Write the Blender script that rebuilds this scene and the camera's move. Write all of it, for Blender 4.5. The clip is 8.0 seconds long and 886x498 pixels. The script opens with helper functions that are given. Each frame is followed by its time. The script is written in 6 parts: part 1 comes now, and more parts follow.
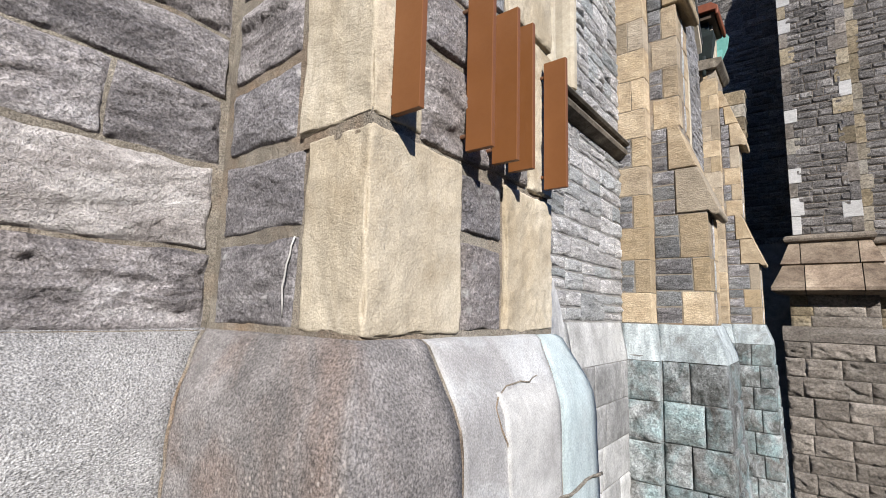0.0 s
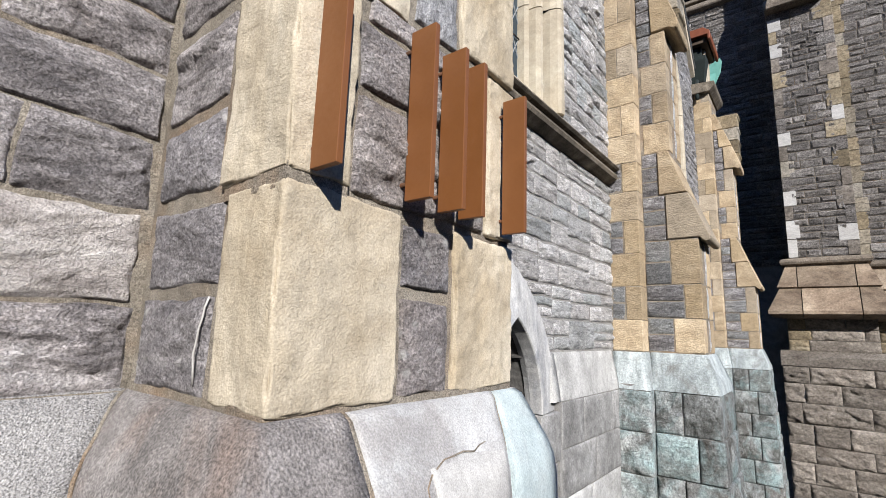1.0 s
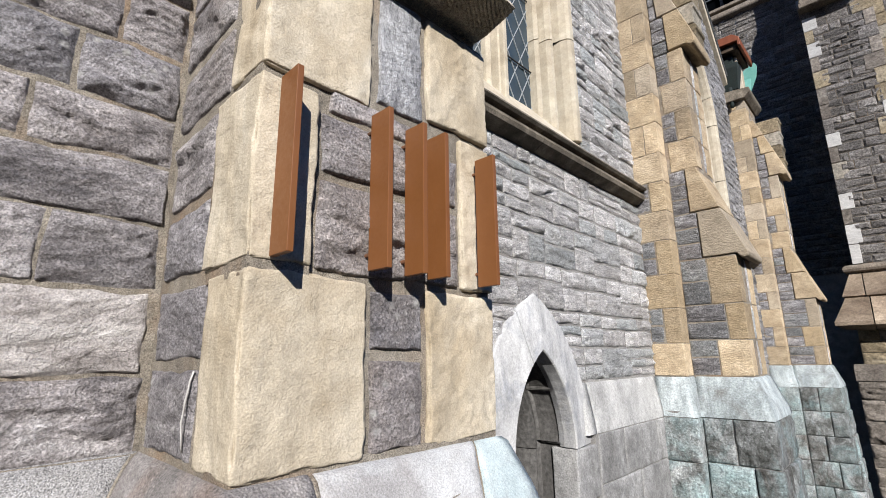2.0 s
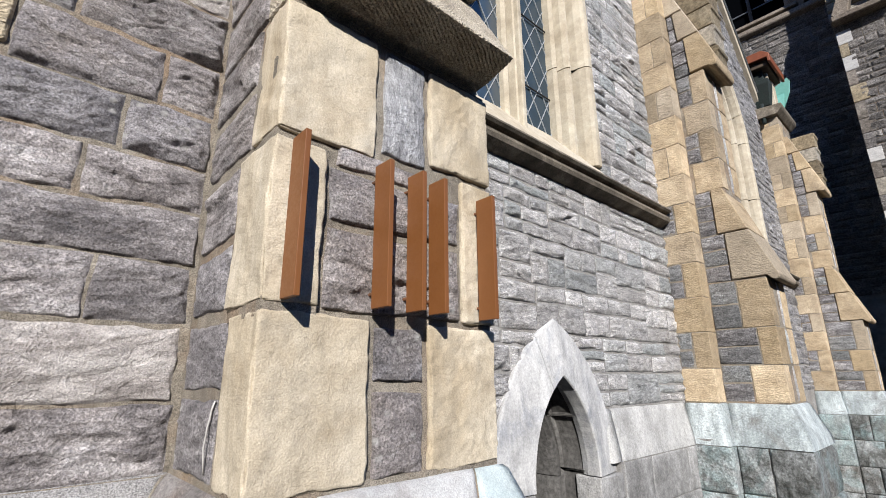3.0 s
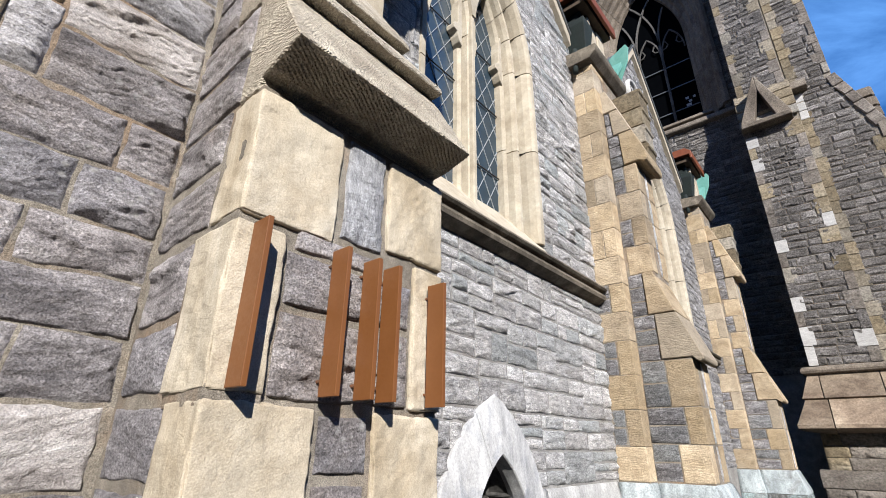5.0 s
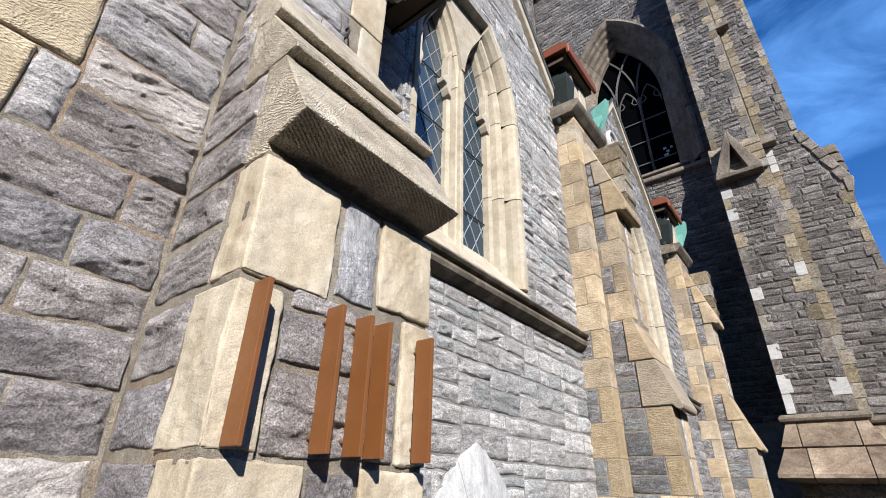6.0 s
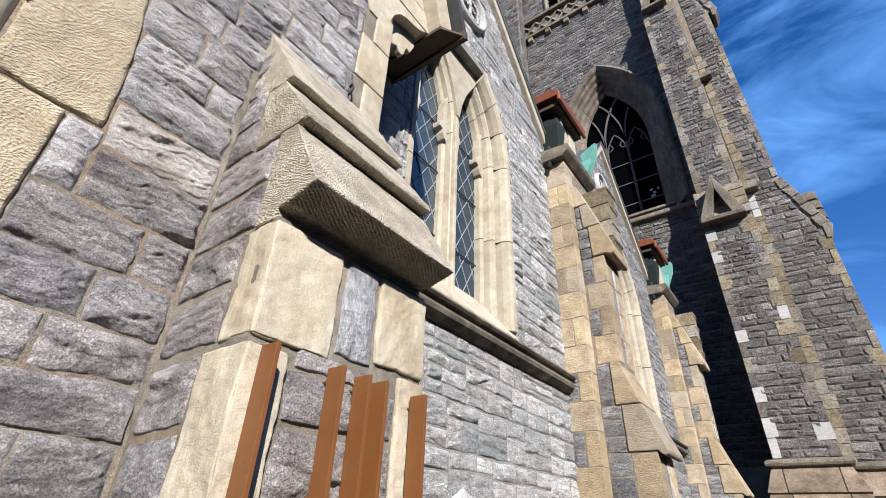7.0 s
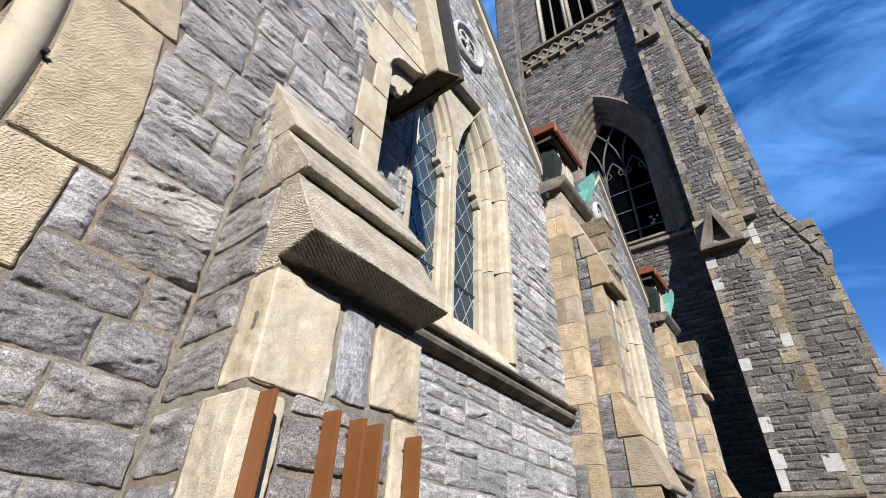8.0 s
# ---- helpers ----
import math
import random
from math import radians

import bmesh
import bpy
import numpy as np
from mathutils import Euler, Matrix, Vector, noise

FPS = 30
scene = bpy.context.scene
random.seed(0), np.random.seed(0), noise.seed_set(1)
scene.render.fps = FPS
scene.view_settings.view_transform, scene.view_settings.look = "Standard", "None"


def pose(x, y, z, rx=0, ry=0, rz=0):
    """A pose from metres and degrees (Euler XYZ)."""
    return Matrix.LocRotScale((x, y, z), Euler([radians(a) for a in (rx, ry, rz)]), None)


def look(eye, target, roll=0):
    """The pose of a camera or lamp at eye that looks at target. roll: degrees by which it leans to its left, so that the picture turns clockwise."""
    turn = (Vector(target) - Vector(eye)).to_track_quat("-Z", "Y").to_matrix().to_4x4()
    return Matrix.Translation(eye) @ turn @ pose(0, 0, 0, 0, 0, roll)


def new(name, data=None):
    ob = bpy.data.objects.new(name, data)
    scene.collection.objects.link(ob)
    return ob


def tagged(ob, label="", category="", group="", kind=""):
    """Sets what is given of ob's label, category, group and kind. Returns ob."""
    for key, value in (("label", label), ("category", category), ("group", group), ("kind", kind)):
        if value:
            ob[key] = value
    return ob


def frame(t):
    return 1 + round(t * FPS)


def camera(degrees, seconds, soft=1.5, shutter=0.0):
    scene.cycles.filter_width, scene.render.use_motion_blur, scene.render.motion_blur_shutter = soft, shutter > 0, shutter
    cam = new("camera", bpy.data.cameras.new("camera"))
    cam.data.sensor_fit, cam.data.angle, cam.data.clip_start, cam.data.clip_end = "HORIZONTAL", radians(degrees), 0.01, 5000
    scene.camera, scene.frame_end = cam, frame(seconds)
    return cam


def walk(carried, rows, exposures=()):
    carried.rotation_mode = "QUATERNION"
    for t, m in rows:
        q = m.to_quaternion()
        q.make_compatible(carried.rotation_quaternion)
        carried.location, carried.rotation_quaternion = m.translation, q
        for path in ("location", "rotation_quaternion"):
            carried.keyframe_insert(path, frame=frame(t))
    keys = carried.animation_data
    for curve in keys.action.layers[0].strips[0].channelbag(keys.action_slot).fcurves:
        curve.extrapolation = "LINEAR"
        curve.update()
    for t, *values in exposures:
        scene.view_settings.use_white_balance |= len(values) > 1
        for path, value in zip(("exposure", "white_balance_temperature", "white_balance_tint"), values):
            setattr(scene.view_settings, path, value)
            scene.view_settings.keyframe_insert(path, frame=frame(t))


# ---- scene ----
cam = camera(86.5, 8.0, soft=0.5)
METRES, EYE, TILT, LEAN, TURN = 0.8, 1.8, 0.0, 0.0, 38.4
ROWS = [
    (0.0, 0.0, 0.0, 0.0, -0.22, 7.73, -1.59),
    (0.5, 0.0439, 0.043, 0.0445, -0.43, 9.18, -1.62),
    (1.0, 0.1249, 0.0623, 0.0934, -0.3, 9.87, -1.87),
    (1.5, 0.2286, 0.0505, 0.1395, 2.33, 11.23, -0.41),
    (3.0, 0.4062, -0.1094, 0.1838, 9.64, 15.48, 0.37),
    (3.5, 0.3988, -0.1011, 0.2132, 7.33, 17.08, -0.79),
    (4.0, 0.3832, -0.1099, 0.2306, 5.24, 18.48, -1.02),
    (4.5, 0.3879, -0.1406, 0.2388, 3.59, 20.47, -0.85),
    (6.0, 0.3727, -0.2689, 0.273, -0.19, 27.39, -1.18),
    (6.5, 0.365, -0.3387, 0.3026, -1.35, 29.3, -1.76),
    (7.0, 0.3469, -0.4006, 0.3211, -2.06, 31.1, -1.95),
    (7.5, 0.3497, -0.4529, 0.3376, -2.28, 32.8, -2.22),
    (8.0, 0.3725, -0.486, 0.3417, -1.72, 34.29, -1.82),
]
walk(cam, [(t, pose(0, 0, EYE, TILT, LEAN, TURN) @ pose(METRES * x, METRES * y, METRES * z, 90 + pitch, roll, yaw)) for t, x, y, z, yaw, pitch, roll in ROWS], exposures=((0.0, 0.72), (3.0, 0.70), (4.5, 0.79), (6.5, 0.86), (8.0, 0.85)))

# ---- world, sun ----
SUN = Vector((1.0, -0.85, 0.74)).normalized()
world = bpy.data.worlds.new("sky")
scene.world = world
world.use_nodes = True
wt = world.node_tree
wt.nodes.clear()
w_sky = wt.nodes.new("ShaderNodeTexSky")
w_sky.sky_type = "NISHITA"
w_sky.sun_disc = False
w_sky.sun_elevation = math.asin(SUN.z)
w_sky.sun_rotation = math.atan2(SUN.x, SUN.y)
w_sky.air_density, w_sky.dust_density, w_sky.ozone_density = 1.0, 0.2, 2.0
w_hue = wt.nodes.new("ShaderNodeHueSaturation")
w_hue.inputs["Saturation"].default_value = 1.37
w_co = wt.nodes.new("ShaderNodeTexCoord")
w_map = wt.nodes.new("ShaderNodeMapping")
w_map.inputs["Scale"].default_value = (1.2, 5.0, 2.2)
w_map.inputs["Rotation"].default_value = (0.5, 0.3, 0.9)
w_noise = wt.nodes.new("ShaderNodeTexNoise")
w_noise.inputs["Scale"].default_value = 1.6
w_noise.inputs["Detail"].default_value = 7.0
w_noise.inputs["Roughness"].default_value = 0.6
w_noise.inputs["Distortion"].default_value = 0.7
w_ramp = wt.nodes.new("ShaderNodeMapRange")
w_ramp.inputs["From Min"].default_value = 0.45
w_ramp.inputs["From Max"].default_value = 0.85
w_ramp.inputs["To Max"].default_value = 0.7
w_mix = wt.nodes.new("ShaderNodeMix")
w_mix.data_type = "RGBA"
w_mix.inputs["B"].default_value = (2.6, 6.2, 13.2, 1)
w_bg = wt.nodes.new("ShaderNodeBackground")
w_bg.inputs["Strength"].default_value = 0.078
w_out = wt.nodes.new("ShaderNodeOutputWorld")
wt.links.new(w_co.outputs["Generated"], w_map.inputs["Vector"])
wt.links.new(w_map.outputs["Vector"], w_noise.inputs["Vector"])
wt.links.new(w_noise.outputs["Fac"], w_ramp.inputs["Value"])
wt.links.new(w_sky.outputs["Color"], w_hue.inputs["Color"])
w_blue = wt.nodes.new("ShaderNodeMix")
w_blue.data_type, w_blue.blend_type = "RGBA", "MULTIPLY"
w_blue.inputs["Factor"].default_value = 1.0
w_blue.inputs["B"].default_value = (1.08, 0.98, 1.27, 1)
wt.links.new(w_hue.outputs["Color"], w_blue.inputs["A"])
wt.links.new(w_blue.outputs["Result"], w_mix.inputs["A"])
wt.links.new(w_ramp.outputs["Result"], w_mix.inputs["Factor"])
wt.links.new(w_mix.outputs["Result"], w_bg.inputs["Color"])
wt.links.new(w_bg.outputs["Background"], w_out.inputs["Surface"])
sun_data = bpy.data.lights.new("sun", "SUN")
sun_data.energy, sun_data.angle, sun_data.color = 5.0, radians(0.53), (1.0, 0.972, 0.94)
sun = new("sun", sun_data)
sun.matrix_world = look(SUN * 60, (0, 0, 0))

# ---- materials ----


def ramp(nt, stops):
    n = nt.nodes.new("ShaderNodeValToRGB")
    el = n.color_ramp.elements
    el[0].position, el[0].color = stops[0][0], (*stops[0][1], 1)
    el[1].position, el[1].color = stops[-1][0], (*stops[-1][1], 1)
    for p, c in stops[1:-1]:
        e = el.new(p)
        e.color = (*c, 1)
    return n


def noise_node(nt, vec, scale, detail=6.0, rough=0.6, distort=0.0):
    n = nt.nodes.new("ShaderNodeTexNoise")
    n.inputs["Scale"].default_value = scale
    n.inputs["Detail"].default_value = detail
    n.inputs["Roughness"].default_value = rough
    n.inputs["Distortion"].default_value = distort
    nt.links.new(vec, n.inputs["Vector"])
    return n


def mix_node(nt, kind, fac, a, b):
    n = nt.nodes.new("ShaderNodeMix")
    n.data_type, n.blend_type = "RGBA", kind
    for sock, v in (("Factor", fac), ("A", a), ("B", b)):
        if isinstance(v, (int, float)):
            n.inputs[sock].default_value = v
        elif isinstance(v, tuple):
            n.inputs[sock].default_value = (*v, 1)
        else:
            nt.links.new(v, n.inputs[sock])
    return n.outputs["Result"]


def range_node(nt, v, a, b, c, d):
    n = nt.nodes.new("ShaderNodeMapRange")
    for sock, val in (("From Min", a), ("From Max", b), ("To Min", c), ("To Max", d)):
        n.inputs[sock].default_value = val
    nt.links.new(v, n.inputs["Value"])
    return n.outputs["Result"]


def math_node(nt, op, a, b):
    n = nt.nodes.new("ShaderNodeMath")
    n.operation = op
    for i, v in enumerate((a, b)):
        if isinstance(v, (int, float)):
            n.inputs[i].default_value = v
        else:
            nt.links.new(v, n.inputs[i])
    return n.outputs[0]


def base_material(name):
    m = bpy.data.materials.new(name)
    m.use_nodes = True
    nt = m.node_tree
    bs = nt.nodes["Principled BSDF"]
    return m, nt, bs


def stone_material(name, cols, scale=5.0, strata=(1, 1, 3.0), stain=(0.3, 0.2, 0.1), stain_amt=0.4, stain_scale=1.5, stain_from=0.5,
                   vary=(0.8, 1.2), tint=None, tint_amt=0.0, grain=140.0, grain_amt=0.35, bump=0.5, bump_d=0.01, rough=0.9,
                   tool=0.0, tool_scale=45.0, island=False, spots=None, spot_scale=30.0, tint2=None, tint2_amt=0.0, mottle=0.22, crack=0.0, pit=60.0, pit_amt=0.3, lump=0.6):
    """Stone: a veined ramp along the bed, broad stains, fine grain, each piece of its own tone."""
    m, nt, bs = base_material(name)
    geo = nt.nodes.new("ShaderNodeNewGeometry")
    if island:
        rnd = geo.outputs["Random Per Island"]
    else:
        rnd = nt.nodes.new("ShaderNodeObjectInfo").outputs["Random"]
    shift = nt.nodes.new("ShaderNodeCombineXYZ")
    nt.links.new(math_node(nt, "MULTIPLY", rnd, 7.3), shift.inputs[0])
    nt.links.new(math_node(nt, "MULTIPLY", rnd, 3.1), shift.inputs[2])
    add = nt.nodes.new("ShaderNodeVectorMath")
    nt.links.new(geo.outputs["Position"], add.inputs[0])
    nt.links.new(shift.outputs[0], add.inputs[1])
    mp = nt.nodes.new("ShaderNodeMapping")
    mp.inputs["Scale"].default_value = strata
    nt.links.new(add.outputs[0], mp.inputs["Vector"])
    v = mp.outputs["Vector"]
    n1 = noise_node(nt, v, scale, 9, 0.66, 0.5)
    rp = ramp(nt, [(0.30 + 0.40 * i / (len(cols) - 1), c) for i, c in enumerate(cols)])
    nt.links.new(n1.outputs["Fac"], rp.inputs["Fac"])
    col = rp.outputs["Color"]
    if tint:
        r2 = math_node(nt, "FRACT", math_node(nt, "MULTIPLY", rnd, 13.7), 0.0)
        col = mix_node(nt, "MIX", range_node(nt, r2, 0.55, 1.0, 0.0, tint_amt), col, tint)
    if tint2:
        r3 = math_node(nt, "FRACT", math_node(nt, "MULTIPLY", rnd, 29.3), 0.0)
        col = mix_node(nt, "MIX", range_node(nt, r3, 0.6, 1.0, 0.0, tint2_amt), col, tint2)
    n2 = noise_node(nt, geo.outputs["Position"], stain_scale, 6, 0.62, 0.8)
    col = mix_node(nt, "MIX", range_node(nt, n2.outputs["Fac"], stain_from, stain_from + 0.22, 0.0, stain_amt), col, stain)
    n3 = noise_node(nt, geo.outputs["Position"], grain, 3, 0.6)
    g = range_node(nt, n3.outputs["Fac"], 0.33, 0.67, 1 - grain_amt, 1 + grain_amt)
    val = math_node(nt, "MULTIPLY", g, range_node(nt, rnd, 0.0, 1.0, *vary))
    n4 = noise_node(nt, v, scale * 4.5, 9, 0.76, 0.3)
    val = math_node(nt, "MULTIPLY", val, range_node(nt, n4.outputs["Fac"], 0.32, 0.68, 1 - mottle, 1 + mottle))
    if crack > 0:
        bedv = nt.nodes.new("ShaderNodeMapping")
        bedv.inputs["Scale"].default_value = (0.8, 0.8, 3.2)
        bedv.inputs["Rotation"].default_value = (0.12, -0.1, 0.0)
        nt.links.new(add.outputs[0], bedv.inputs["Vector"])
        n6 = noise_node(nt, bedv.outputs[0], scale * 0.9, 6, 0.55, 0.15)
        near = math_node(nt, "ABSOLUTE", math_node(nt, "SUBTRACT", n6.outputs["Fac"], 0.5), 0.0)
        line = range_node(nt, near, 0.0, 0.010, 1 - crack, 1.0)
        val = math_node(nt, "MULTIPLY", val, line)
    cv = nt.nodes.new("ShaderNodeCombineColor")
    for i in range(3):
        nt.links.new(val, cv.inputs[i])
    col = mix_node(nt, "MULTIPLY", 1.0, col, cv.outputs[0])
    if spots:
        vo = nt.nodes.new("ShaderNodeTexVoronoi")
        vo.inputs["Scale"].default_value = spot_scale
        nt.links.new(add.outputs[0], vo.inputs["Vector"])
        n5 = noise_node(nt, geo.outputs["Position"], 4.0, 3)
        sp = math_node(nt, "MULTIPLY", range_node(nt, vo.outputs["Distance"], 0.12, 0.3, 1.0, 0.0), range_node(nt, n5.outputs["Fac"], 0.45, 0.6, 0.0, 0.8))
        col = mix_node(nt, "MIX", sp, col, spots)
    nt.links.new(col, bs.inputs["Base Color"])
    bs.inputs["Roughness"].default_value = rough
    bs.inputs["Specular IOR Level"].default_value = 0.25
    n7 = noise_node(nt, add.outputs[0], pit, 5, 0.72, 0.4)
    h = math_node(nt, "ADD", math_node(nt, "MULTIPLY", n4.outputs["Fac"], lump), math_node(nt, "MULTIPLY", n3.outputs["Fac"], 0.33))
    h = math_node(nt, "ADD", h, math_node(nt, "MULTIPLY", range_node(nt, n7.outputs["Fac"], 0.30, 0.55, 0.0, 1.0), pit_amt))
    if crack > 0:
        h = math_node(nt, "ADD", h, math_node(nt, "MULTIPLY", line, 0.5))
    if tool > 0:
        tm = nt.nodes.new("ShaderNodeMapping")
        tm.inputs["Rotation"].default_value = (0.5, 0.35, 0.6)
        tm.inputs["Scale"].default_value = (0.55, 1.0, 1.7)
        wob = noise_node(nt, add.outputs[0], 9.0, 2, 0.5)
        wadd = nt.nodes.new("ShaderNodeVectorMath")
        wadd.operation = "MULTIPLY_ADD"
        wadd.inputs[1].default_value = (0.06, 0.06, 0.06)
        nt.links.new(wob.outputs["Color"], wadd.inputs[0])
        nt.links.new(add.outputs[0], wadd.inputs[2])
        nt.links.new(wadd.outputs[0], tm.inputs["Vector"])
        peck = nt.nodes.new("ShaderNodeTexVoronoi")
        peck.inputs["Scale"].default_value = tool_scale
        peck.inputs["Randomness"].default_value = 0.75
        nt.links.new(tm.outputs[0], peck.inputs["Vector"])
        h = math_node(nt, "ADD", h, math_node(nt, "MULTIPLY", peck.outputs["Distance"], tool * 1.6))
    b = nt.nodes.new("ShaderNodeBump")
    b.inputs["Strength"].default_value = bump
    b.inputs["Distance"].default_value = bump_d
    nt.links.new(h, b.inputs["Height"])
    nt.links.new(b.outputs["Normal"], bs.inputs["Normal"])
    return m


def plain_material(name, col, col2, scale=20.0, rough=0.5, metal=0.0, bump=0.1, rust=None, rust_amt=0.0):
    m, nt, bs = base_material(name)
    geo = nt.nodes.new("ShaderNodeNewGeometry")
    n1 = noise_node(nt, geo.outputs["Position"], scale, 7, 0.65, 0.3)
    c = mix_node(nt, "MIX", range_node(nt, n1.outputs["Fac"], 0.3, 0.7, 0.0, 1.0), col, col2)
    n2 = noise_node(nt, geo.outputs["Position"], scale * 9, 4, 0.7)
    if rust:
        n3 = noise_node(nt, geo.outputs["Position"], scale * 0.6, 8, 0.75)
        c = mix_node(nt, "MIX", range_node(nt, n3.outputs["Fac"], 0.55, 0.7, 0.0, rust_amt), c, rust)
    nt.links.new(c, bs.inputs["Base Color"])
    nt.links.new(range_node(nt, n2.outputs["Fac"], 0.3, 0.7, rough - 0.08, rough + 0.1), bs.inputs["Roughness"])
    bs.inputs["Metallic"].default_value = metal
    b = nt.nodes.new("ShaderNodeBump")
    b.inputs["Strength"].default_value = bump
    b.inputs["Distance"].default_value = 0.003
    nt.links.new(n2.outputs["Fac"], b.inputs["Height"])
    nt.links.new(b.outputs["Normal"], bs.inputs["Normal"])
    return m


def glass_material(name, col, rough=0.06, gloss=0.5):
    m, nt, bs = base_material(name)
    geo = nt.nodes.new("ShaderNodeNewGeometry")
    n1 = noise_node(nt, geo.outputs["Position"], 9.0, 3, 0.5)
    nt.links.new(mix_node(nt, "MIX", n1.outputs["Fac"], col, tuple(c * 1.8 for c in col)), bs.inputs["Base Color"])
    bs.inputs["Roughness"].default_value = rough
    bs.inputs["Specular IOR Level"].default_value = gloss
    bs.inputs["Transmission Weight"].default_value = 0.1 if gloss > 0.1 else 0.0
    bs.inputs["IOR"].default_value = 1.5
    b = nt.nodes.new("ShaderNodeBump")
    b.inputs["Strength"].default_value = 0.15
    b.inputs["Distance"].default_value = 0.01
    nt.links.new(n1.outputs["Fac"], b.inputs["Height"])
    nt.links.new(b.outputs["Normal"], bs.inputs["Normal"])
    return m


RUBBLE = stone_material("rubble_limestone", [(0.076, 0.069, 0.070), (0.216, 0.197, 0.196), (0.356, 0.328, 0.325), (0.498, 0.472, 0.470)], 5.5, (1, 1, 2.2),
                        stain=(0.223, 0.167, 0.112), stain_amt=0.35, stain_scale=2.2, vary=(0.85, 1.25), tint=(0.322, 0.285, 0.273), tint_amt=0.6,
                        tint2=(0.155, 0.158, 0.180), tint2_amt=0.5, grain=240, grain_amt=0.44, bump=0.9, bump_d=0.011, spots=(0.434, 0.422, 0.403), spot_scale=28, pit=120, pit_amt=0.5, lump=0.55, mottle=0.34, crack=0.12)
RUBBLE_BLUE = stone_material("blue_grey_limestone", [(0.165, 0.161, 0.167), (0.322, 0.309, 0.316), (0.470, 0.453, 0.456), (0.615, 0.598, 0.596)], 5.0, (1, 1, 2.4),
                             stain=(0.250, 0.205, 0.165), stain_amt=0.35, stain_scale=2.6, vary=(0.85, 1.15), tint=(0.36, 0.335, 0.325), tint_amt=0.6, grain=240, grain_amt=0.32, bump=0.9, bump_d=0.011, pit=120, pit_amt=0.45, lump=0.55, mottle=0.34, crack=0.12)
RUBBLE_PALE = stone_material("pale_limestone", [(0.225, 0.200, 0.187), (0.385, 0.350, 0.331), (0.505, 0.467, 0.444), (0.585, 0.550, 0.526)], 5.0, (1, 1, 2.6),
                             stain=(0.243, 0.197, 0.152), stain_amt=0.4, stain_scale=3.2, vary=(0.9, 1.1), grain=260, grain_amt=0.3, bump=1.0, bump_d=0.014, mottle=0.3, crack=0.05)
RUBBLE_NAVE = stone_material("rubble_nave", [(0.225, 0.215, 0.213), (0.47, 0.452, 0.444), (0.66, 0.638, 0.626), (0.80, 0.785, 0.770)], 5.0, (1, 1, 3.5),
                             stain=(0.260, 0.223, 0.186), stain_amt=0.3, vary=(0.8, 1.22), tint=(0.480, 0.455, 0.440), tint_amt=0.6, tint2=(0.340, 0.372, 0.376), tint2_amt=0.7,
                             grain=130, grain_amt=0.33, bump=1.0, bump_d=0.024, mottle=0.5, crack=0.4, pit=80, pit_amt=0.5)
RUBBLE_BUTT = stone_material("rubble_buttress", [(0.106, 0.101, 0.105), (0.205, 0.195, 0.198), (0.335, 0.324, 0.329), (0.470, 0.460, 0.458)], 6.0, (1, 1, 3.5),
                             stain=(0.155, 0.105, 0.068), stain_amt=0.35, vary=(0.75, 1.3), tint=(0.186, 0.205, 0.205), tint_amt=0.6, grain=100, grain_amt=0.45, bump=1.0, bump_d=0.030, mottle=0.5, crack=0.3, pit=80, pit_amt=0.5)
BLUESTONE = stone_material("bluestone", [(0.150, 0.150, 0.163), (0.285, 0.285, 0.300), (0.450, 0.450, 0.465), (0.630, 0.630, 0.645)], 9.0, (3.0, 3.0, 0.7),
                           stain=(0.186, 0.186, 0.186), stain_amt=0.3, vary=(0.9, 1.15), grain=300, bump=1.0, bump_d=0.016, mottle=0.4, crack=0.12)
SANDSTONE = stone_material("cream_sandstone", [(0.314, 0.263, 0.188), (0.427, 0.367, 0.276), (0.482, 0.423, 0.329), (0.525, 0.476, 0.390)], 3.0, (2.6, 1.2, 0.6),
                           stain=(0.300, 0.232, 0.146), stain_amt=0.5, stain_scale=4.5, stain_from=0.44, vary=(0.92, 1.06), grain=300, grain_amt=0.16, bump=0.6, bump_d=0.008, rough=0.95, pit=130, pit_amt=0.14, lump=0.34, mottle=0.18, crack=0.10)
SANDSTONE_TOOLED = stone_material("tooled_sandstone", [(0.358, 0.288, 0.196), (0.440, 0.363, 0.251), (0.495, 0.416, 0.297)], 3.0, (1, 1, 1.3),
                                  stain=(0.223, 0.198, 0.161), stain_amt=0.5, stain_scale=2.5, vary=(0.92, 1.06), grain=330, grain_amt=0.2, bump=0.8, bump_d=0.007, rough=0.95,
                                  tool=0.55, tool_scale=105)
CAPSTONE = stone_material("tooled_capstone", [(0.258, 0.219, 0.170), (0.396, 0.347, 0.273), (0.518, 0.461, 0.371)], 5.0, (1, 1, 1.2),
                          stain=(0.081, 0.068, 0.053), stain_amt=0.3, stain_scale=9.0, vary=(0.95, 1.05), grain=260, grain_amt=0.4, bump=0.7, bump_d=0.008, rough=0.95,
                          tool=0.95, tool_scale=130)
TANSTONE = stone_material("tan_sandstone", [(0.285, 0.213, 0.134), (0.410, 0.321, 0.213), (0.530, 0.430, 0.300)], 4.0, (1, 1, 1.5),
                          stain=(0.136, 0.112, 0.087), stain_amt=0.5, stain_scale=1.8, vary=(0.75, 1.2), tint=(0.310, 0.229, 0.124), tint_amt=0.5, tint2=(0.273, 0.248, 0.211), tint2_amt=0.6,
                          grain=120, grain_amt=0.25, bump=0.6, bump_d=0.010, tool=0.4, tool_scale=62)
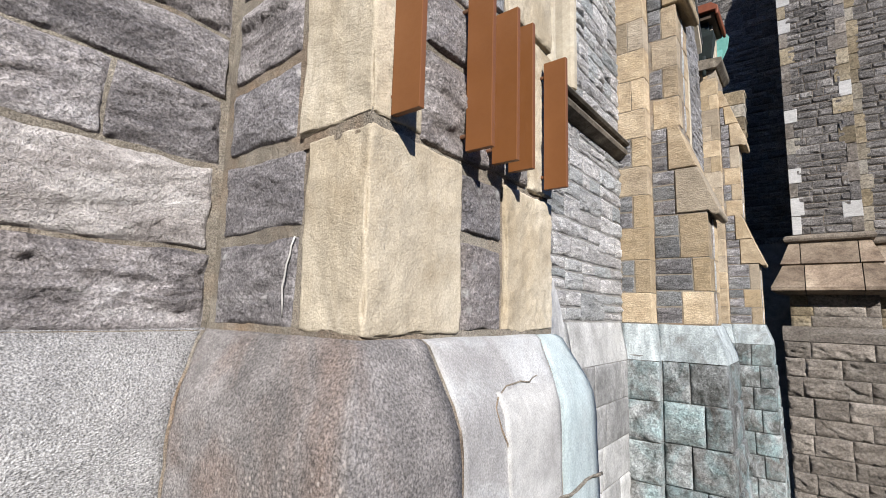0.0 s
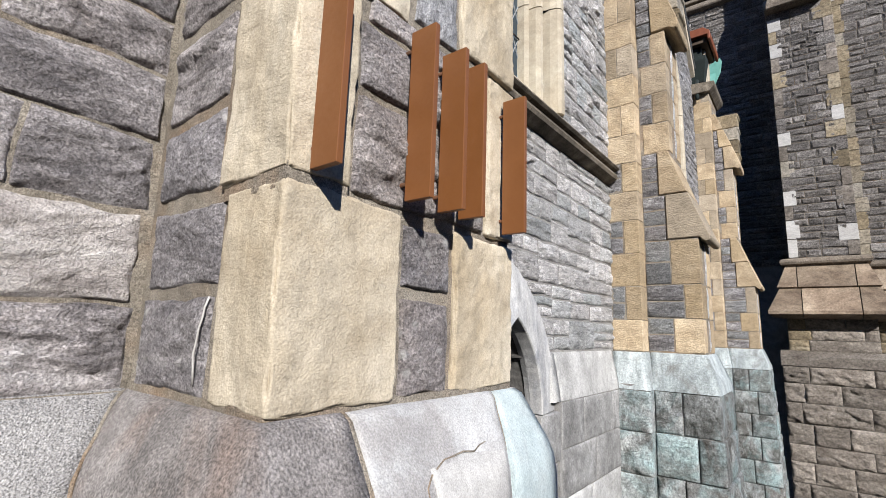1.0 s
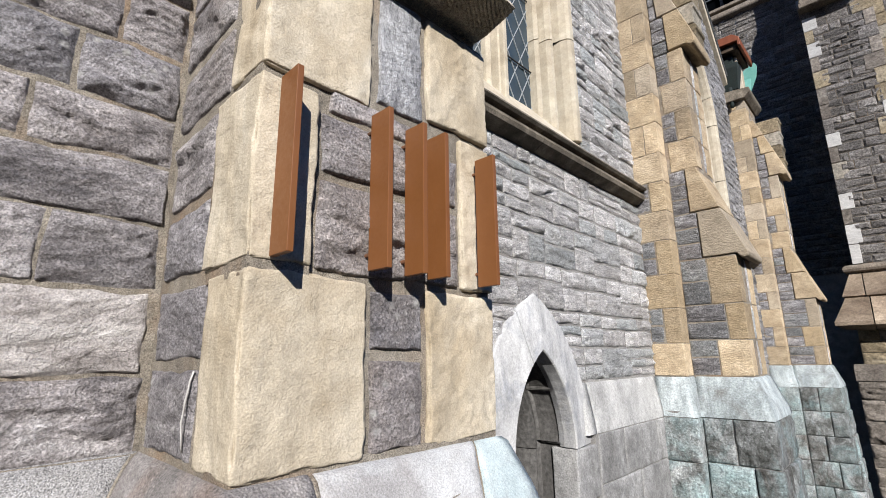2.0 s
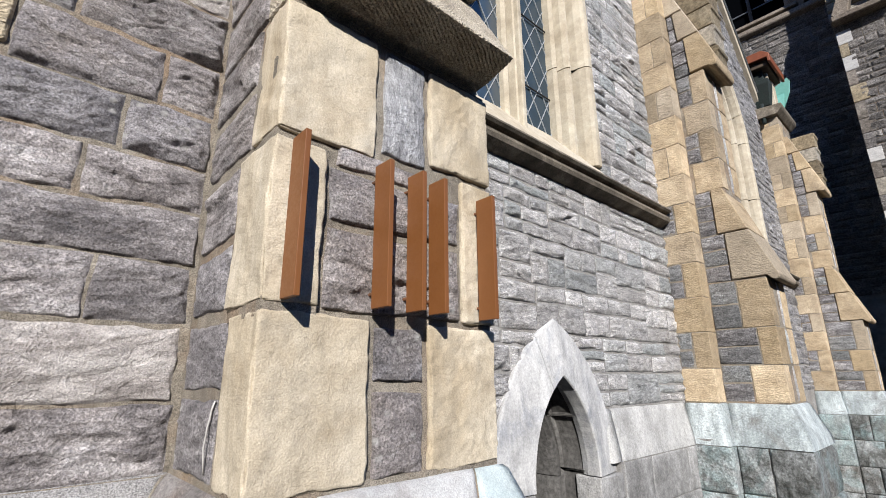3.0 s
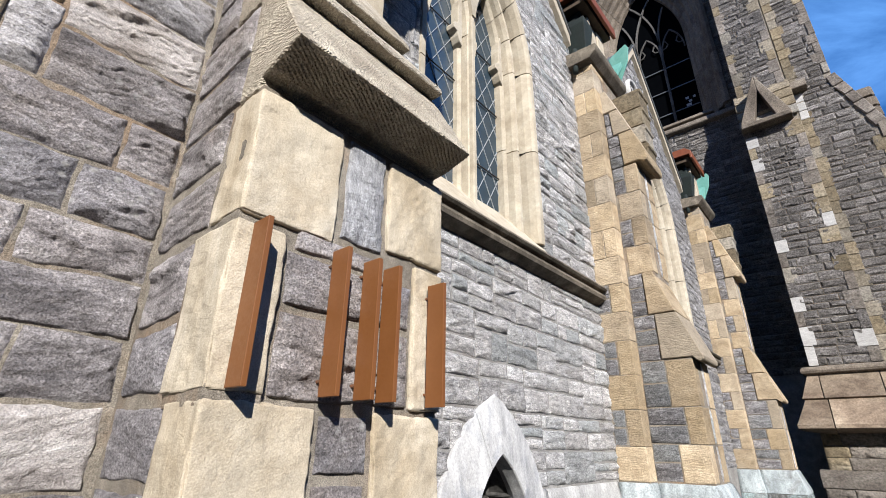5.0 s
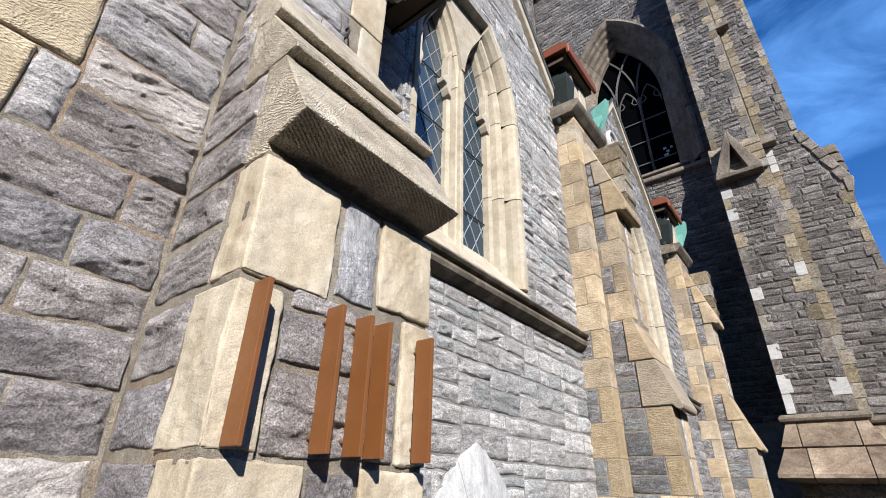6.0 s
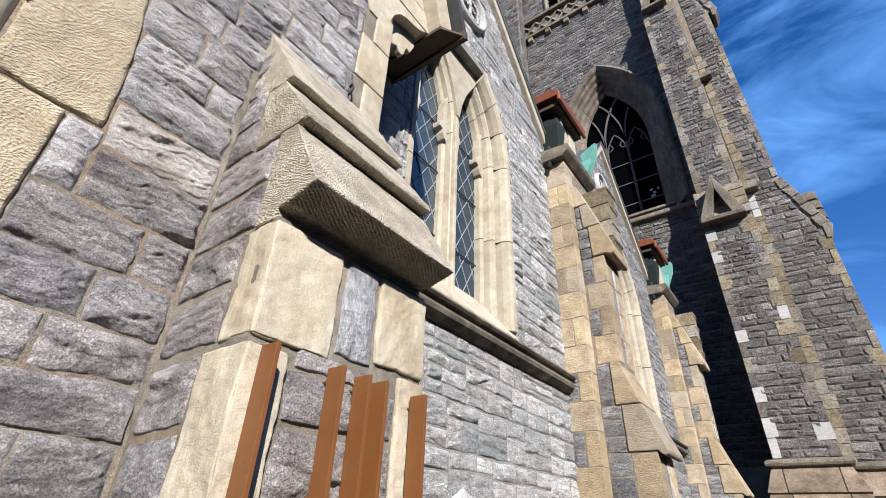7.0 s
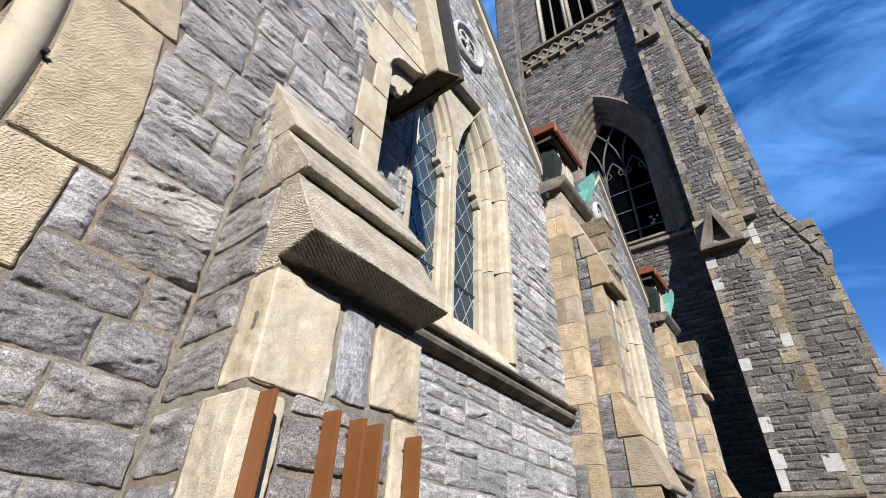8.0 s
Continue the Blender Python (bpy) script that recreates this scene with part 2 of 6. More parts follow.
FRAMESTONE = stone_material("frame_sandstone", [(0.331, 0.282, 0.209), (0.403, 0.353, 0.273), (0.449, 0.410, 0.332)], 2.5, (1, 1, 1.0),
                            stain=(0.310, 0.260, 0.186), stain_amt=0.4, vary=(0.9, 1.06), grain=150, grain_amt=0.1, bump=0.25, bump_d=0.01)
SILLSTONE = stone_material("sill_stone", [(0.062, 0.053, 0.040), (0.124, 0.105, 0.081), (0.223, 0.192, 0.149)], 5.0, (1, 1, 1.0),
                           stain=(0.043, 0.037, 0.031), stain_amt=0.6, stain_scale=2.5, vary=(0.85, 1.15), grain=130, grain_amt=0.3, bump=0.5, bump_d=0.012)
GRANITE_LIGHT = stone_material("light_granite", [(0.195, 0.188, 0.186), (0.275, 0.267, 0.263), (0.37, 0.362, 0.354)], 4.0, (1, 1, 1.0),
                               stain=(0.260, 0.242, 0.229), stain_amt=0.4, vary=(0.92, 1.08), pit=170, pit_amt=0.16, grain=340, grain_amt=0.6, bump=0.8, bump_d=0.006, tool=0.28, tool_scale=230, mottle=0.16, lump=0.1)
GRANITE_DARK = stone_material("dark_granite", [(0.128, 0.117, 0.111), (0.210, 0.194, 0.186), (0.300, 0.280, 0.270)], 4.0, (1, 1, 1.0),
                              stain=(0.235, 0.142, 0.098), stain_amt=0.55, stain_scale=3.5, vary=(0.95, 1.05), pit=150, pit_amt=0.2, grain=280, grain_amt=0.5, bump=0.8, bump_d=0.008, mottle=0.3, lump=0.3, tint=(0.20, 0.215, 0.25), tint_amt=0.0,
                              spots=(0.50, 0.44, 0.40), spot_scale=85, crack=0.1)
GRANITE_WHITE = stone_material("white_granite", [(0.330, 0.322, 0.310), (0.410, 0.402, 0.388), (0.470, 0.462, 0.447)], 4.0, (1, 1, 1.0),
                               stain=(0.223, 0.214, 0.211), stain_amt=0.7, stain_scale=4.5, vary=(0.96, 1.04), pit=170, pit_amt=0.16, grain=400, grain_amt=0.22, bump=0.4, bump_d=0.005)
GRANITE_PALE = stone_material("pale_granite", [(0.242, 0.233, 0.229), (0.341, 0.330, 0.323), (0.424, 0.411, 0.403)], 4.0, (1, 1, 1.0),
                              stain=(0.500, 0.510, 0.512), stain_amt=0.9, stain_scale=5.0, stain_from=0.45, vary=(0.98, 1.02), pit=170, pit_amt=0.16, grain=330, grain_amt=0.25, bump=0.7, bump_d=0.006, mottle=0.12, lump=0.2)
GRANITE_BLUE = stone_material("copper_washed_granite", [(0.260, 0.310, 0.316), (0.360, 0.415, 0.422), (0.434, 0.484, 0.484)], 3.5, (1, 1, 0.5),
                              stain=(0.279, 0.273, 0.273), stain_amt=0.6, stain_scale=5.0, vary=(0.96, 1.04), grain=300, grain_amt=0.2, bump=0.5, bump_d=0.006)
PLINTHSTONE = stone_material("copper_washed_plinth", [(0.032, 0.033, 0.028), (0.152, 0.155, 0.147), (0.340, 0.354, 0.350), (0.552, 0.570, 0.561)], 7.0, (1, 1, 0.7),
                             stain=(0.350, 0.480, 0.487), stain_amt=0.7, stain_scale=3.5, stain_from=0.46, mottle=0.4, vary=(0.75, 1.2), tint=(0.285, 0.335, 0.329), tint_amt=0.7, tint2=(0.136, 0.112, 0.093), tint2_amt=0.5,
                             grain=70, grain_amt=0.3, bump=1.0, bump_d=0.03)
PLINTH_TOP = stone_material("copper_washed_weathering", [(0.148, 0.169, 0.170), (0.365, 0.404, 0.408), (0.552, 0.602, 0.606)], 3.0, (1, 1, 0.35),
                            stain=(0.130, 0.118, 0.105), stain_amt=0.7, stain_scale=4.5, stain_from=0.52, vary=(0.85, 1.15), grain=80, grain_amt=0.25, bump=0.7, bump_d=0.014, mottle=0.3)
PLINTH_PALE = stone_material("pale_plinth", [(0.28, 0.275, 0.265), (0.43, 0.425, 0.41), (0.56, 0.55, 0.535)], 3.5, (1, 1, 0.7),
                             stain=(0.174, 0.174, 0.174), stain_amt=0.55, stain_scale=2.0, vary=(0.75, 1.15), grain=90, grain_amt=0.2, bump=0.5, bump_d=0.014)
PLINTH_GREY = stone_material("grey_plinth", [(0.125, 0.122, 0.118), (0.225, 0.221, 0.215), (0.345, 0.339, 0.33)], 3.5, (1, 1, 0.8),
                             stain=(0.36, 0.36, 0.35), stain_amt=0.5, stain_scale=3.0, vary=(0.85, 1.15), grain=90, grain_amt=0.25, bump=0.6, bump_d=0.014, mottle=0.3)
ARCHSTONE = stone_material("arch_stone", [(0.25, 0.25, 0.25), (0.42, 0.415, 0.408), (0.54, 0.535, 0.522)], 5.0, (1, 1, 0.4),
                           stain=(0.14, 0.16, 0.20), stain_amt=0.6, stain_scale=4.5, vary=(0.92, 1.05), grain=90, grain_amt=0.15, bump=0.4, bump_d=0.012)
TOWERSTONE = stone_material("tower_stone", [(0.093, 0.085, 0.078), (0.166, 0.153, 0.143), (0.255, 0.239, 0.224)], 2.5, (1, 1, 2.5),
                            stain=(0.124, 0.093, 0.062), stain_amt=0.35, stain_scale=0.5, vary=(0.7, 1.4), grain=40, grain_amt=0.5, bump=1.0, bump_d=0.05, mottle=0.4, island=True)
TOWERSTONE_PIECE = stone_material("tower_stone_piece", [(0.093, 0.085, 0.078), (0.166, 0.153, 0.143), (0.255, 0.239, 0.224)], 2.5, (1, 1, 2.5),
                                  stain=(0.124, 0.093, 0.062), stain_amt=0.35, stain_scale=0.5, vary=(0.7, 1.4), grain=40, grain_amt=0.5, bump=1.0, bump_d=0.05, mottle=0.4)
TOWERQUOIN = stone_material("tower_quoin", [(0.138, 0.108, 0.069), (0.215, 0.174, 0.114), (0.284, 0.243, 0.175)], 2.0, (1, 1, 1.5),
                            stain=(0.093, 0.074, 0.056), stain_amt=0.5, stain_scale=0.8, vary=(0.7, 1.3), tint=(0.260, 0.248, 0.223), tint_amt=0.8, grain=30, bump=0.6, bump_d=0.03)
TOWERBASE = stone_material("tower_base_stone", [(0.129, 0.109, 0.092), (0.199, 0.174, 0.148), (0.289, 0.257, 0.223)], 2.5, (1, 1, 2.0),
                           stain=(0.124, 0.099, 0.081), stain_amt=0.4, stain_scale=0.8, vary=(0.75, 1.3), grain=30, bump=0.8, bump_d=0.03)
TRACERY = stone_material("grey_tracery", [(0.055, 0.052, 0.048), (0.085, 0.081, 0.076), (0.118, 0.113, 0.106)], 2.0, (1, 1, 0.6), stain=(0.06, 0.055, 0.05), stain_amt=0.6, stain_scale=1.2,
                         vary=(0.9, 1.1), grain=40, bump=0.4, bump_d=0.02)
TOWERMOULD = stone_material("tower_moulding", [(0.089, 0.071, 0.056), (0.162, 0.134, 0.105), (0.242, 0.209, 0.173)], 1.6, (1, 1, 0.6),
                            stain=(0.050, 0.040, 0.031), stain_amt=0.7, stain_scale=1.2, vary=(0.9, 1.1), grain=40, bump=0.4, bump_d=0.02)
BASEMOULD = stone_material("base_moulding_stone", [(0.085, 0.060, 0.044), (0.20, 0.150, 0.108), (0.30, 0.235, 0.172), (0.40, 0.325, 0.245)], 1.7, (0.8, 1, 1.6),
                           stain=(0.055, 0.042, 0.034), stain_amt=0.7, stain_scale=1.6, stain_from=0.52, vary=(0.75, 1.2), grain=40, grain_amt=0.2, bump=0.5, bump_d=0.02, mottle=0.25)
NEWSTONE = stone_material("new_white_stone", [(0.365, 0.353, 0.335), (0.424, 0.412, 0.394), (0.471, 0.460, 0.442)], 3.0, vary=(0.85, 1.1), stain=(0.310, 0.298, 0.279), stain_amt=0.4,
                          grain=40, grain_amt=0.1, bump=0.2, bump_d=0.01)
MORTAR = stone_material("mortar", [(0.136, 0.119, 0.099), (0.218, 0.191, 0.154), (0.300, 0.270, 0.226)], 7.0, (1, 1, 1), stain=(0.250, 0.150, 0.080), stain_amt=0.65, stain_scale=3.0,
                        vary=(1, 1), grain=420, grain_amt=0.5, bump=0.9, bump_d=0.007, rough=1.0)
MORTAR_GREY = stone_material("grey_mortar", [(0.161, 0.153, 0.146), (0.234, 0.226, 0.213), (0.307, 0.298, 0.282)], 6.0, (1, 1, 1), stain=(0.155, 0.130, 0.105), stain_amt=0.4, vary=(1, 1),
                             grain=200, grain_amt=0.3, bump=0.6, bump_d=0.01, rough=1.0)
BRONZE = plain_material("brown_metal", (0.149, 0.055, 0.015), (0.174, 0.067, 0.020), 14, 0.48, 0.0, 0.08)
RUST = plain_material("rusty_iron", (0.062, 0.028, 0.012), (0.136, 0.050, 0.019), 60, 0.85, 0.0, 0.5)
IRON = plain_material("black_iron", (0.012, 0.012, 0.012), (0.031, 0.025, 0.022), 40, 0.6, 0.3, 0.2)
LEAD = plain_material("lead", (0.099, 0.105, 0.112), (0.149, 0.155, 0.161), 40, 0.5, 0.4, 0.2)
CAME = plain_material("window_wire", (0.30, 0.32, 0.335), (0.37, 0.385, 0.395), 60, 0.5, 0.2, 0.1)
VERDIGRIS = plain_material("verdigris_copper", (0.081, 0.260, 0.211), (0.155, 0.347, 0.291), 6, 0.7, 0.1, 0.2, (0.062, 0.136, 0.112), 0.6)
DARKCOPPER = plain_material("dark_green_copper", (0.003, 0.006, 0.006), (0.006, 0.016, 0.013), 7, 0.85, 0.0, 0.2)
REDCOPPER = plain_material("red_brown_copper", (0.161, 0.040, 0.015), (0.223, 0.068, 0.028), 9, 0.55, 0.2, 0.2, (0.074, 0.031, 0.019), 0.5)
PLANKWOOD = plain_material("weathered_board", (0.124, 0.093, 0.062), (0.198, 0.155, 0.105), 11, 0.8, 0.0, 0.3, (0.062, 0.050, 0.037), 0.6)
EAVEWOOD = plain_material("dark_eave_board", (0.040, 0.026, 0.015), (0.075, 0.050, 0.030), 9, 0.8, 0.0, 0.3)
PEELPAINT = plain_material("peeling_cream_paint", (0.372, 0.322, 0.236), (0.422, 0.372, 0.279), 10, 0.75, 0.0, 0.5, (0.155, 0.143, 0.124), 0.9)
SLATE = plain_material("dark_slate", (0.019, 0.020, 0.022), (0.037, 0.037, 0.040), 8, 0.7, 0.0, 0.4)
# near-black colour that stands in for shade behind windows, louvres and medallion
SHADEBLACK = plain_material("shade_black", (0.012, 0.012, 0.014), (0.019, 0.019, 0.020), 4, 0.9)
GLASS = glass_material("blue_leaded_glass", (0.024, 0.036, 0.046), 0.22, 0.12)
# opaque and near black: the unlit rooms behind are put into its colour
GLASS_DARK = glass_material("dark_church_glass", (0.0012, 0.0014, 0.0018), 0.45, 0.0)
WHITEPAPER = plain_material("white_mark", (0.310, 0.322, 0.341), (0.372, 0.384, 0.403), 30, 0.8)
PAVING = stone_material("paving", [(0.022, 0.022, 0.022), (0.034, 0.033, 0.032), (0.050, 0.048, 0.046)], 1.5, (1, 1, 1), stain=(0.025, 0.024, 0.022), stain_amt=0.5, stain_scale=0.4,
                        vary=(1, 1), grain=60, bump=0.4, bump_d=0.01)

UNSEENFRONT = stone_material("unseen_front", [(0.10, 0.085, 0.07), (0.14, 0.12, 0.10), (0.18, 0.155, 0.13)], 0.8, (1, 1, 1), vary=(1, 1), grain=20, bump=0.3, bump_d=0.02)

# ---- mesh tools ----


def hash01(i, j, k, seed):
    n = (i * 73856093) ^ (j * 19349663) ^ (k * 83492791) ^ (seed * 2654435761 & 0x7FFFFFFF)
    n = (n ^ (n >> 13)) * 1274126177 & 0x7FFFFFFF
    n = (n ^ (n >> 15)) * 668265263 & 0x7FFFFFFF
    return ((n ^ (n >> 12)) & 0xFFFF) / 65535.0


def vnoise(p, seed=0):
    """Smooth value noise of -1 to 1 at the points p (n by 3)."""
    f = np.floor(p)
    i = f.astype(np.int64)
    d = p - f
    d = d * d * (3 - 2 * d)
    out = 0
    for a in (0, 1):
        for b in (0, 1):
            for c in (0, 1):
                wgt = (d[:, 0] if a else 1 - d[:, 0]) * (d[:, 1] if b else 1 - d[:, 1]) * (d[:, 2] if c else 1 - d[:, 2])
                out = out + wgt * hash01(i[:, 0] + a, i[:, 1] + b, i[:, 2] + c, seed)
    return out * 2 - 1


def fbm(p, octaves=4, seed=0, gain=0.5):
    out, amp = 0, 1.0
    for o in range(octaves):
        out = out + amp * vnoise(p * 2.03 ** o, seed + o * 17)
        amp *= gain
    return out


def mesh_object(name, verts, faces, material, parent=None, label="", smooth=True):
    me = bpy.data.meshes.new(name)
    me.from_pydata([tuple(v) for v in verts], [], [tuple(f) for f in faces])
    me.materials.append(material)
    if smooth:
        me.polygons.foreach_set("use_smooth", [True] * len(me.polygons))
    me.update()
    ob = new(name, me)
    if parent:
        ob.parent = parent
    if label:
        ob["label"] = label
    return ob


def part(name, bm, material, parent, label="", smooth=False):
    me = bpy.data.meshes.new(name)
    bmesh.ops.recalc_face_normals(bm, faces=bm.faces)
    bm.to_mesh(me)
    bm.free()
    me.materials.append(material)
    if smooth:
        me.polygons.foreach_set("use_smooth", [True] * len(me.polygons))
    ob = new(name, me)
    if parent:
        ob.parent = parent
    if label:
        ob["label"] = label
    return ob


def thing(name, label, category, kind="", group=""):
    return tagged(new(name), label, category, group, kind)




def cuts(a, b, step, r):
    n = max(1, int(round((b - a - 2 * r) / step)))
    inner = np.linspace(a + r, b - r, n + 1)
    t = min(r, (inner[1] - inner[0]) * 0.45)
    return np.concatenate([[a, a + r * 0.4, a + r, a + r + t], inner[1:-1], [b - r - t, b - r, b - r * 0.4, b]])


def facets(u, v, w, h, k, rng, blend, slope):
    """Tilted flat facets with broken edges between them."""
    cu, cv = rng.uniform(0, w, k), rng.uniform(0, h, k)
    off, gu, gv = rng.uniform(-0.8, 0.8, k), rng.uniform(-1, 1, k) * slope, rng.uniform(-2, 2, k) * slope
    d = (u[:, None] - cu) ** 2 + 6.0 * (v[:, None] - cv) ** 2
    o = np.argpartition(d, 1, axis=1)[:, :2]
    r = np.arange(len(u))
    sw = d[r, o[:, 0]] > d[r, o[:, 1]]
    i0, i1 = np.where(sw, o[:, 1], o[:, 0]), np.where(sw, o[:, 0], o[:, 1])
    d0, d1 = np.sqrt(d[r, i0]), np.sqrt(d[r, i1])
    t = np.clip((d1 - d0) / blend, 0, 1) * 0.5 + 0.5
    f0 = off[i0] + gu[i0] * (u - cu[i0]) + gv[i0] * (v - cv[i0])
    f1 = off[i1] + gu[i1] * (u - cu[i1]) + gv[i1] * (v - cv[i1])
    return f0 * t + f1 * (1 - t)


def saw(t, drop):
    """A broken ledge: a slow rise and a short fall."""
    fr = t - np.floor(t)
    return np.where(fr < 1 - drop, fr / (1 - drop), (1 - fr) / drop)


def rock_relief(u, v, w, h, rng, seed):
    """A cleft rock face from 0 up to about 1.5: a few tilted facets, ledges of thick and thin beds that run out along the stone, and a rough grain."""
    p3 = np.stack([u * 9, v * 9, u * 0 + seed * 0.37], 1)
    skew = rng.uniform(-0.32, 0.32)
    wu, wv = u + 0.03 * fbm(p3 * 1.6, 3, seed), v + skew * (u - w / 2) + 0.016 * fbm(p3 * 1.1, 4, seed + 5)
    k = int(2 + min(7, w * h * 80))
    f = facets(wu, wv, w, h, k, rng, 0.035, 2.0)
    k2 = int(6 + min(60, w * h * 1100))
    f2 = facets(wu, wv, w, h, k2, rng, 0.008, 5.0)
    turn = rng.choice([-1, 1])
    beds = 0.0
    for n, (thick, tall, run) in enumerate(((rng.uniform(0.034, 0.06), 0.27, 2.6), (rng.uniform(0.012, 0.022), 0.20, 6.0), (rng.uniform(0.005, 0.008), 0.07, 16.0))):
        at = turn * (wv + 0.004 * n * fbm(p3 * 4.0, 2, seed + 31 + n)) / thick + rng.uniform(0, 1)
        li = np.floor(at)
        amp = np.clip(0.55 + 0.9 * vnoise(np.stack([wu * run + li * 3.7, li * 5.3, u * 0 + seed * 0.23], 1), seed + 41 + n), 0, 1)
        beds = beds + tall * amp * saw(at, 0.16)
    rough = fbm(np.stack([u * 45, v * 80, u * 0 + seed], 1), 3, seed + 9, 0.6)
    edge = np.clip(np.minimum.reduce([u, w - u, v, h - v]) / 0.028, 0, 1)
    r = (0.40 * f - np.percentile(0.40 * f, 10)) * (0.25 + 0.75 * edge) + 0.08 * f2 + 0.10 * rough + beds * (0.45 + 0.55 * edge)
    return np.where(r < 0, 0.2 * r, r)


def rbox(name, lo, hi, material, parent, out="x", r=0.006, step=0.02, rock=0.0, bulge=0.0, rough=0.0, freq=20.0, wave=0.0, seed=0, label="", drop=True,
         warp=None, smooth=True, tilt=0.0, sunk=0.0, lift=0.0, shoulder=0.0, chip=0.0, lump=0.0):
    """A stone: a box with worn edges whose outward face may be cleft (rock), swollen (bulge) and rough."""
    lo, hi = np.array(lo, float), np.array(hi, float)
    sign = -1 if out.startswith("-") else 1
    na = "xyz".index(out[-1])
    rng = np.random.RandomState(seed * 31 + 7)
    C = [cuts(lo[a], hi[a], step, min(r, (hi[a] - lo[a]) * 0.3)) for a in range(3)]
    if rock:
        C[na] = cuts(lo[na], hi[na], max(step, (hi[na] - lo[na]) / 2), min(r, (hi[na] - lo[na]) * 0.3))
    P, F, base = [], [], 0
    for a in range(3):
        for s in (0, 1):
            if drop and a == na and s == (0 if sign > 0 else 1):
                continue
            b, c = (a + 1) % 3, (a + 2) % 3
            B, D = np.meshgrid(C[b], C[c], indexing="ij")
            pts = np.zeros((B.size, 3))
            pts[:, a], pts[:, b], pts[:, c] = (hi[a] if s else lo[a]), B.ravel(), D.ravel()
            nb, nc = len(C[b]), len(C[c])
            i, j = np.meshgrid(np.arange(nb - 1), np.arange(nc - 1), indexing="ij")
            q = np.stack([i * nc + j, (i + 1) * nc + j, (i + 1) * nc + j + 1, i * nc + j + 1], -1).reshape(-1, 4) + base
            F.append(q if s else q[:, ::-1])
            P.append(pts)
            base += len(pts)
    P, F = np.concatenate(P), np.concatenate(F)
    _, idx, inv = np.unique(np.round(P, 6), axis=0, return_index=True, return_inverse=True)
    inv = np.ravel(inv)
    P, F = P[idx], inv[F]
    rr = np.minimum(r, (hi - lo) * 0.3)
    c = np.clip(P, lo + rr, hi - rr)
    d = P - c
    L = np.linalg.norm(d, axis=1, keepdims=True)
    L[L == 0] = 1
    nrm = d / L
    Q = c + nrm * rr
    ua, va = [a for a in range(3) if a != na and a != 2] or [0], 2
    ua = ua[0]
    front = np.clip(nrm[:, na] * sign, 0, 1)
    u, v, w, h = P[:, ua] - lo[ua], P[:, va] - lo[va], hi[ua] - lo[ua], hi[va] - lo[va]
    e = np.minimum.reduce([u, w - u, v, h - v])
    wide = 0.011
    if sunk:
        wide = sunk * np.clip(1.7 + 1.5 * fbm(P * 24, 3, seed + 2), 0.6, 4.0)
    if shoulder:
        wide = shoulder * np.clip(1.0 + 1.0 * fbm(P * 22, 3, seed + 2), 0.3, 2.6)
    fall = np.clip(e / wide, 0, 1)
    fall = fall * fall * (3 - 2 * fall)
    dn = lift * fall - sunk * (1 - fall)
    if rock:
        rise = fall
        if shoulder:
            far = np.clip(e / (np.minimum(5.0 * shoulder, 0.4 * min(w, h)) * np.clip(1.0 + 0.9 * fbm(P * 9, 3, seed + 4), 0.25, 2.2)), 0, 1)
            rise = fall * (0.12 + 0.88 * far * (2 - far))
        dn += 0.72 * rock * rock_relief(u, v, w, h, rng, seed) * rise
    if bulge:
        s, t = 2 * u / w - 1, 2 * v / h - 1
        dn += bulge * (1 - s ** 4) * (1 - t ** 4)
    if tilt:
        dn += tilt * (rng.uniform(0, 1) * (u / w if rng.rand() < 0.5 else 1 - u / w) + rng.uniform(0, 1) * (v / h if rng.rand() < 0.5 else 1 - v / h))
    Q[:, na] += sign * dn * front
    if rough:
        Q += nrm * (rough * fbm(P * freq, 3, seed))[:, None]
    if lump:
        Q += nrm * (lump * (fbm(P * 9, 3, seed + 61) - 1.4 * np.clip(fbm(P * 17, 2, seed + 63) - 0.25, 0, 1)))[:, None]
    if chip:
        corner = np.clip((1.0 - np.abs(nrm).max(axis=1)) / 0.2, 0, 1)
        Q -= nrm * (corner * chip * np.clip(fbm(P * 26, 3, seed + 71) + 0.15, 0, 1.2))[:, None]
    if wave:
        for a in (ua, va):
            Q[:, a] += wave * vnoise(P * 7.0 + a * 11.3, 5) + wave * 0.5 * vnoise(P * 19.0 + a * 5.1, 6)
    if warp:
        Q = warp(Q)
    return mesh_object(name, Q, F, material, parent, label, smooth)


def box_into(V, F, lo, hi):
    """Adds a plain box to lists of corners and faces."""
    b = len(V)
    for x in (lo[0], hi[0]):
        for y in (lo[1], hi[1]):
            for z in (lo[2], hi[2]):
                V.append((x, y, z))
    for f in ((0, 1, 3, 2), (4, 6, 7, 5), (0, 4, 5, 1), (2, 3, 7, 6), (0, 2, 6, 4), (1, 5, 7, 3)):
        F.append(tuple(b + i for i in f))


def prism(points, axis, a, b):
    """A bmesh: the outline (pairs) drawn out along an axis from a to b. For y the pairs are (x, z), for x (y, z), for z (x, y)."""
    bm = bmesh.new()

    def at(p, t):
        return {"y": (p[0], t, p[1]), "x": (t, p[0], p[1]), "z": (p[0], p[1], t)}[axis]
    A = [bm.verts.new(at(p, a)) for p in points]
    B = [bm.verts.new(at(p, b)) for p in points]
    n = len(points)
    bm.faces.new(A)
    bm.faces.new(B[::-1])
    for i in range(n):
        bm.faces.new((A[i], B[i], B[(i + 1) % n], A[(i + 1) % n]))
    return bm


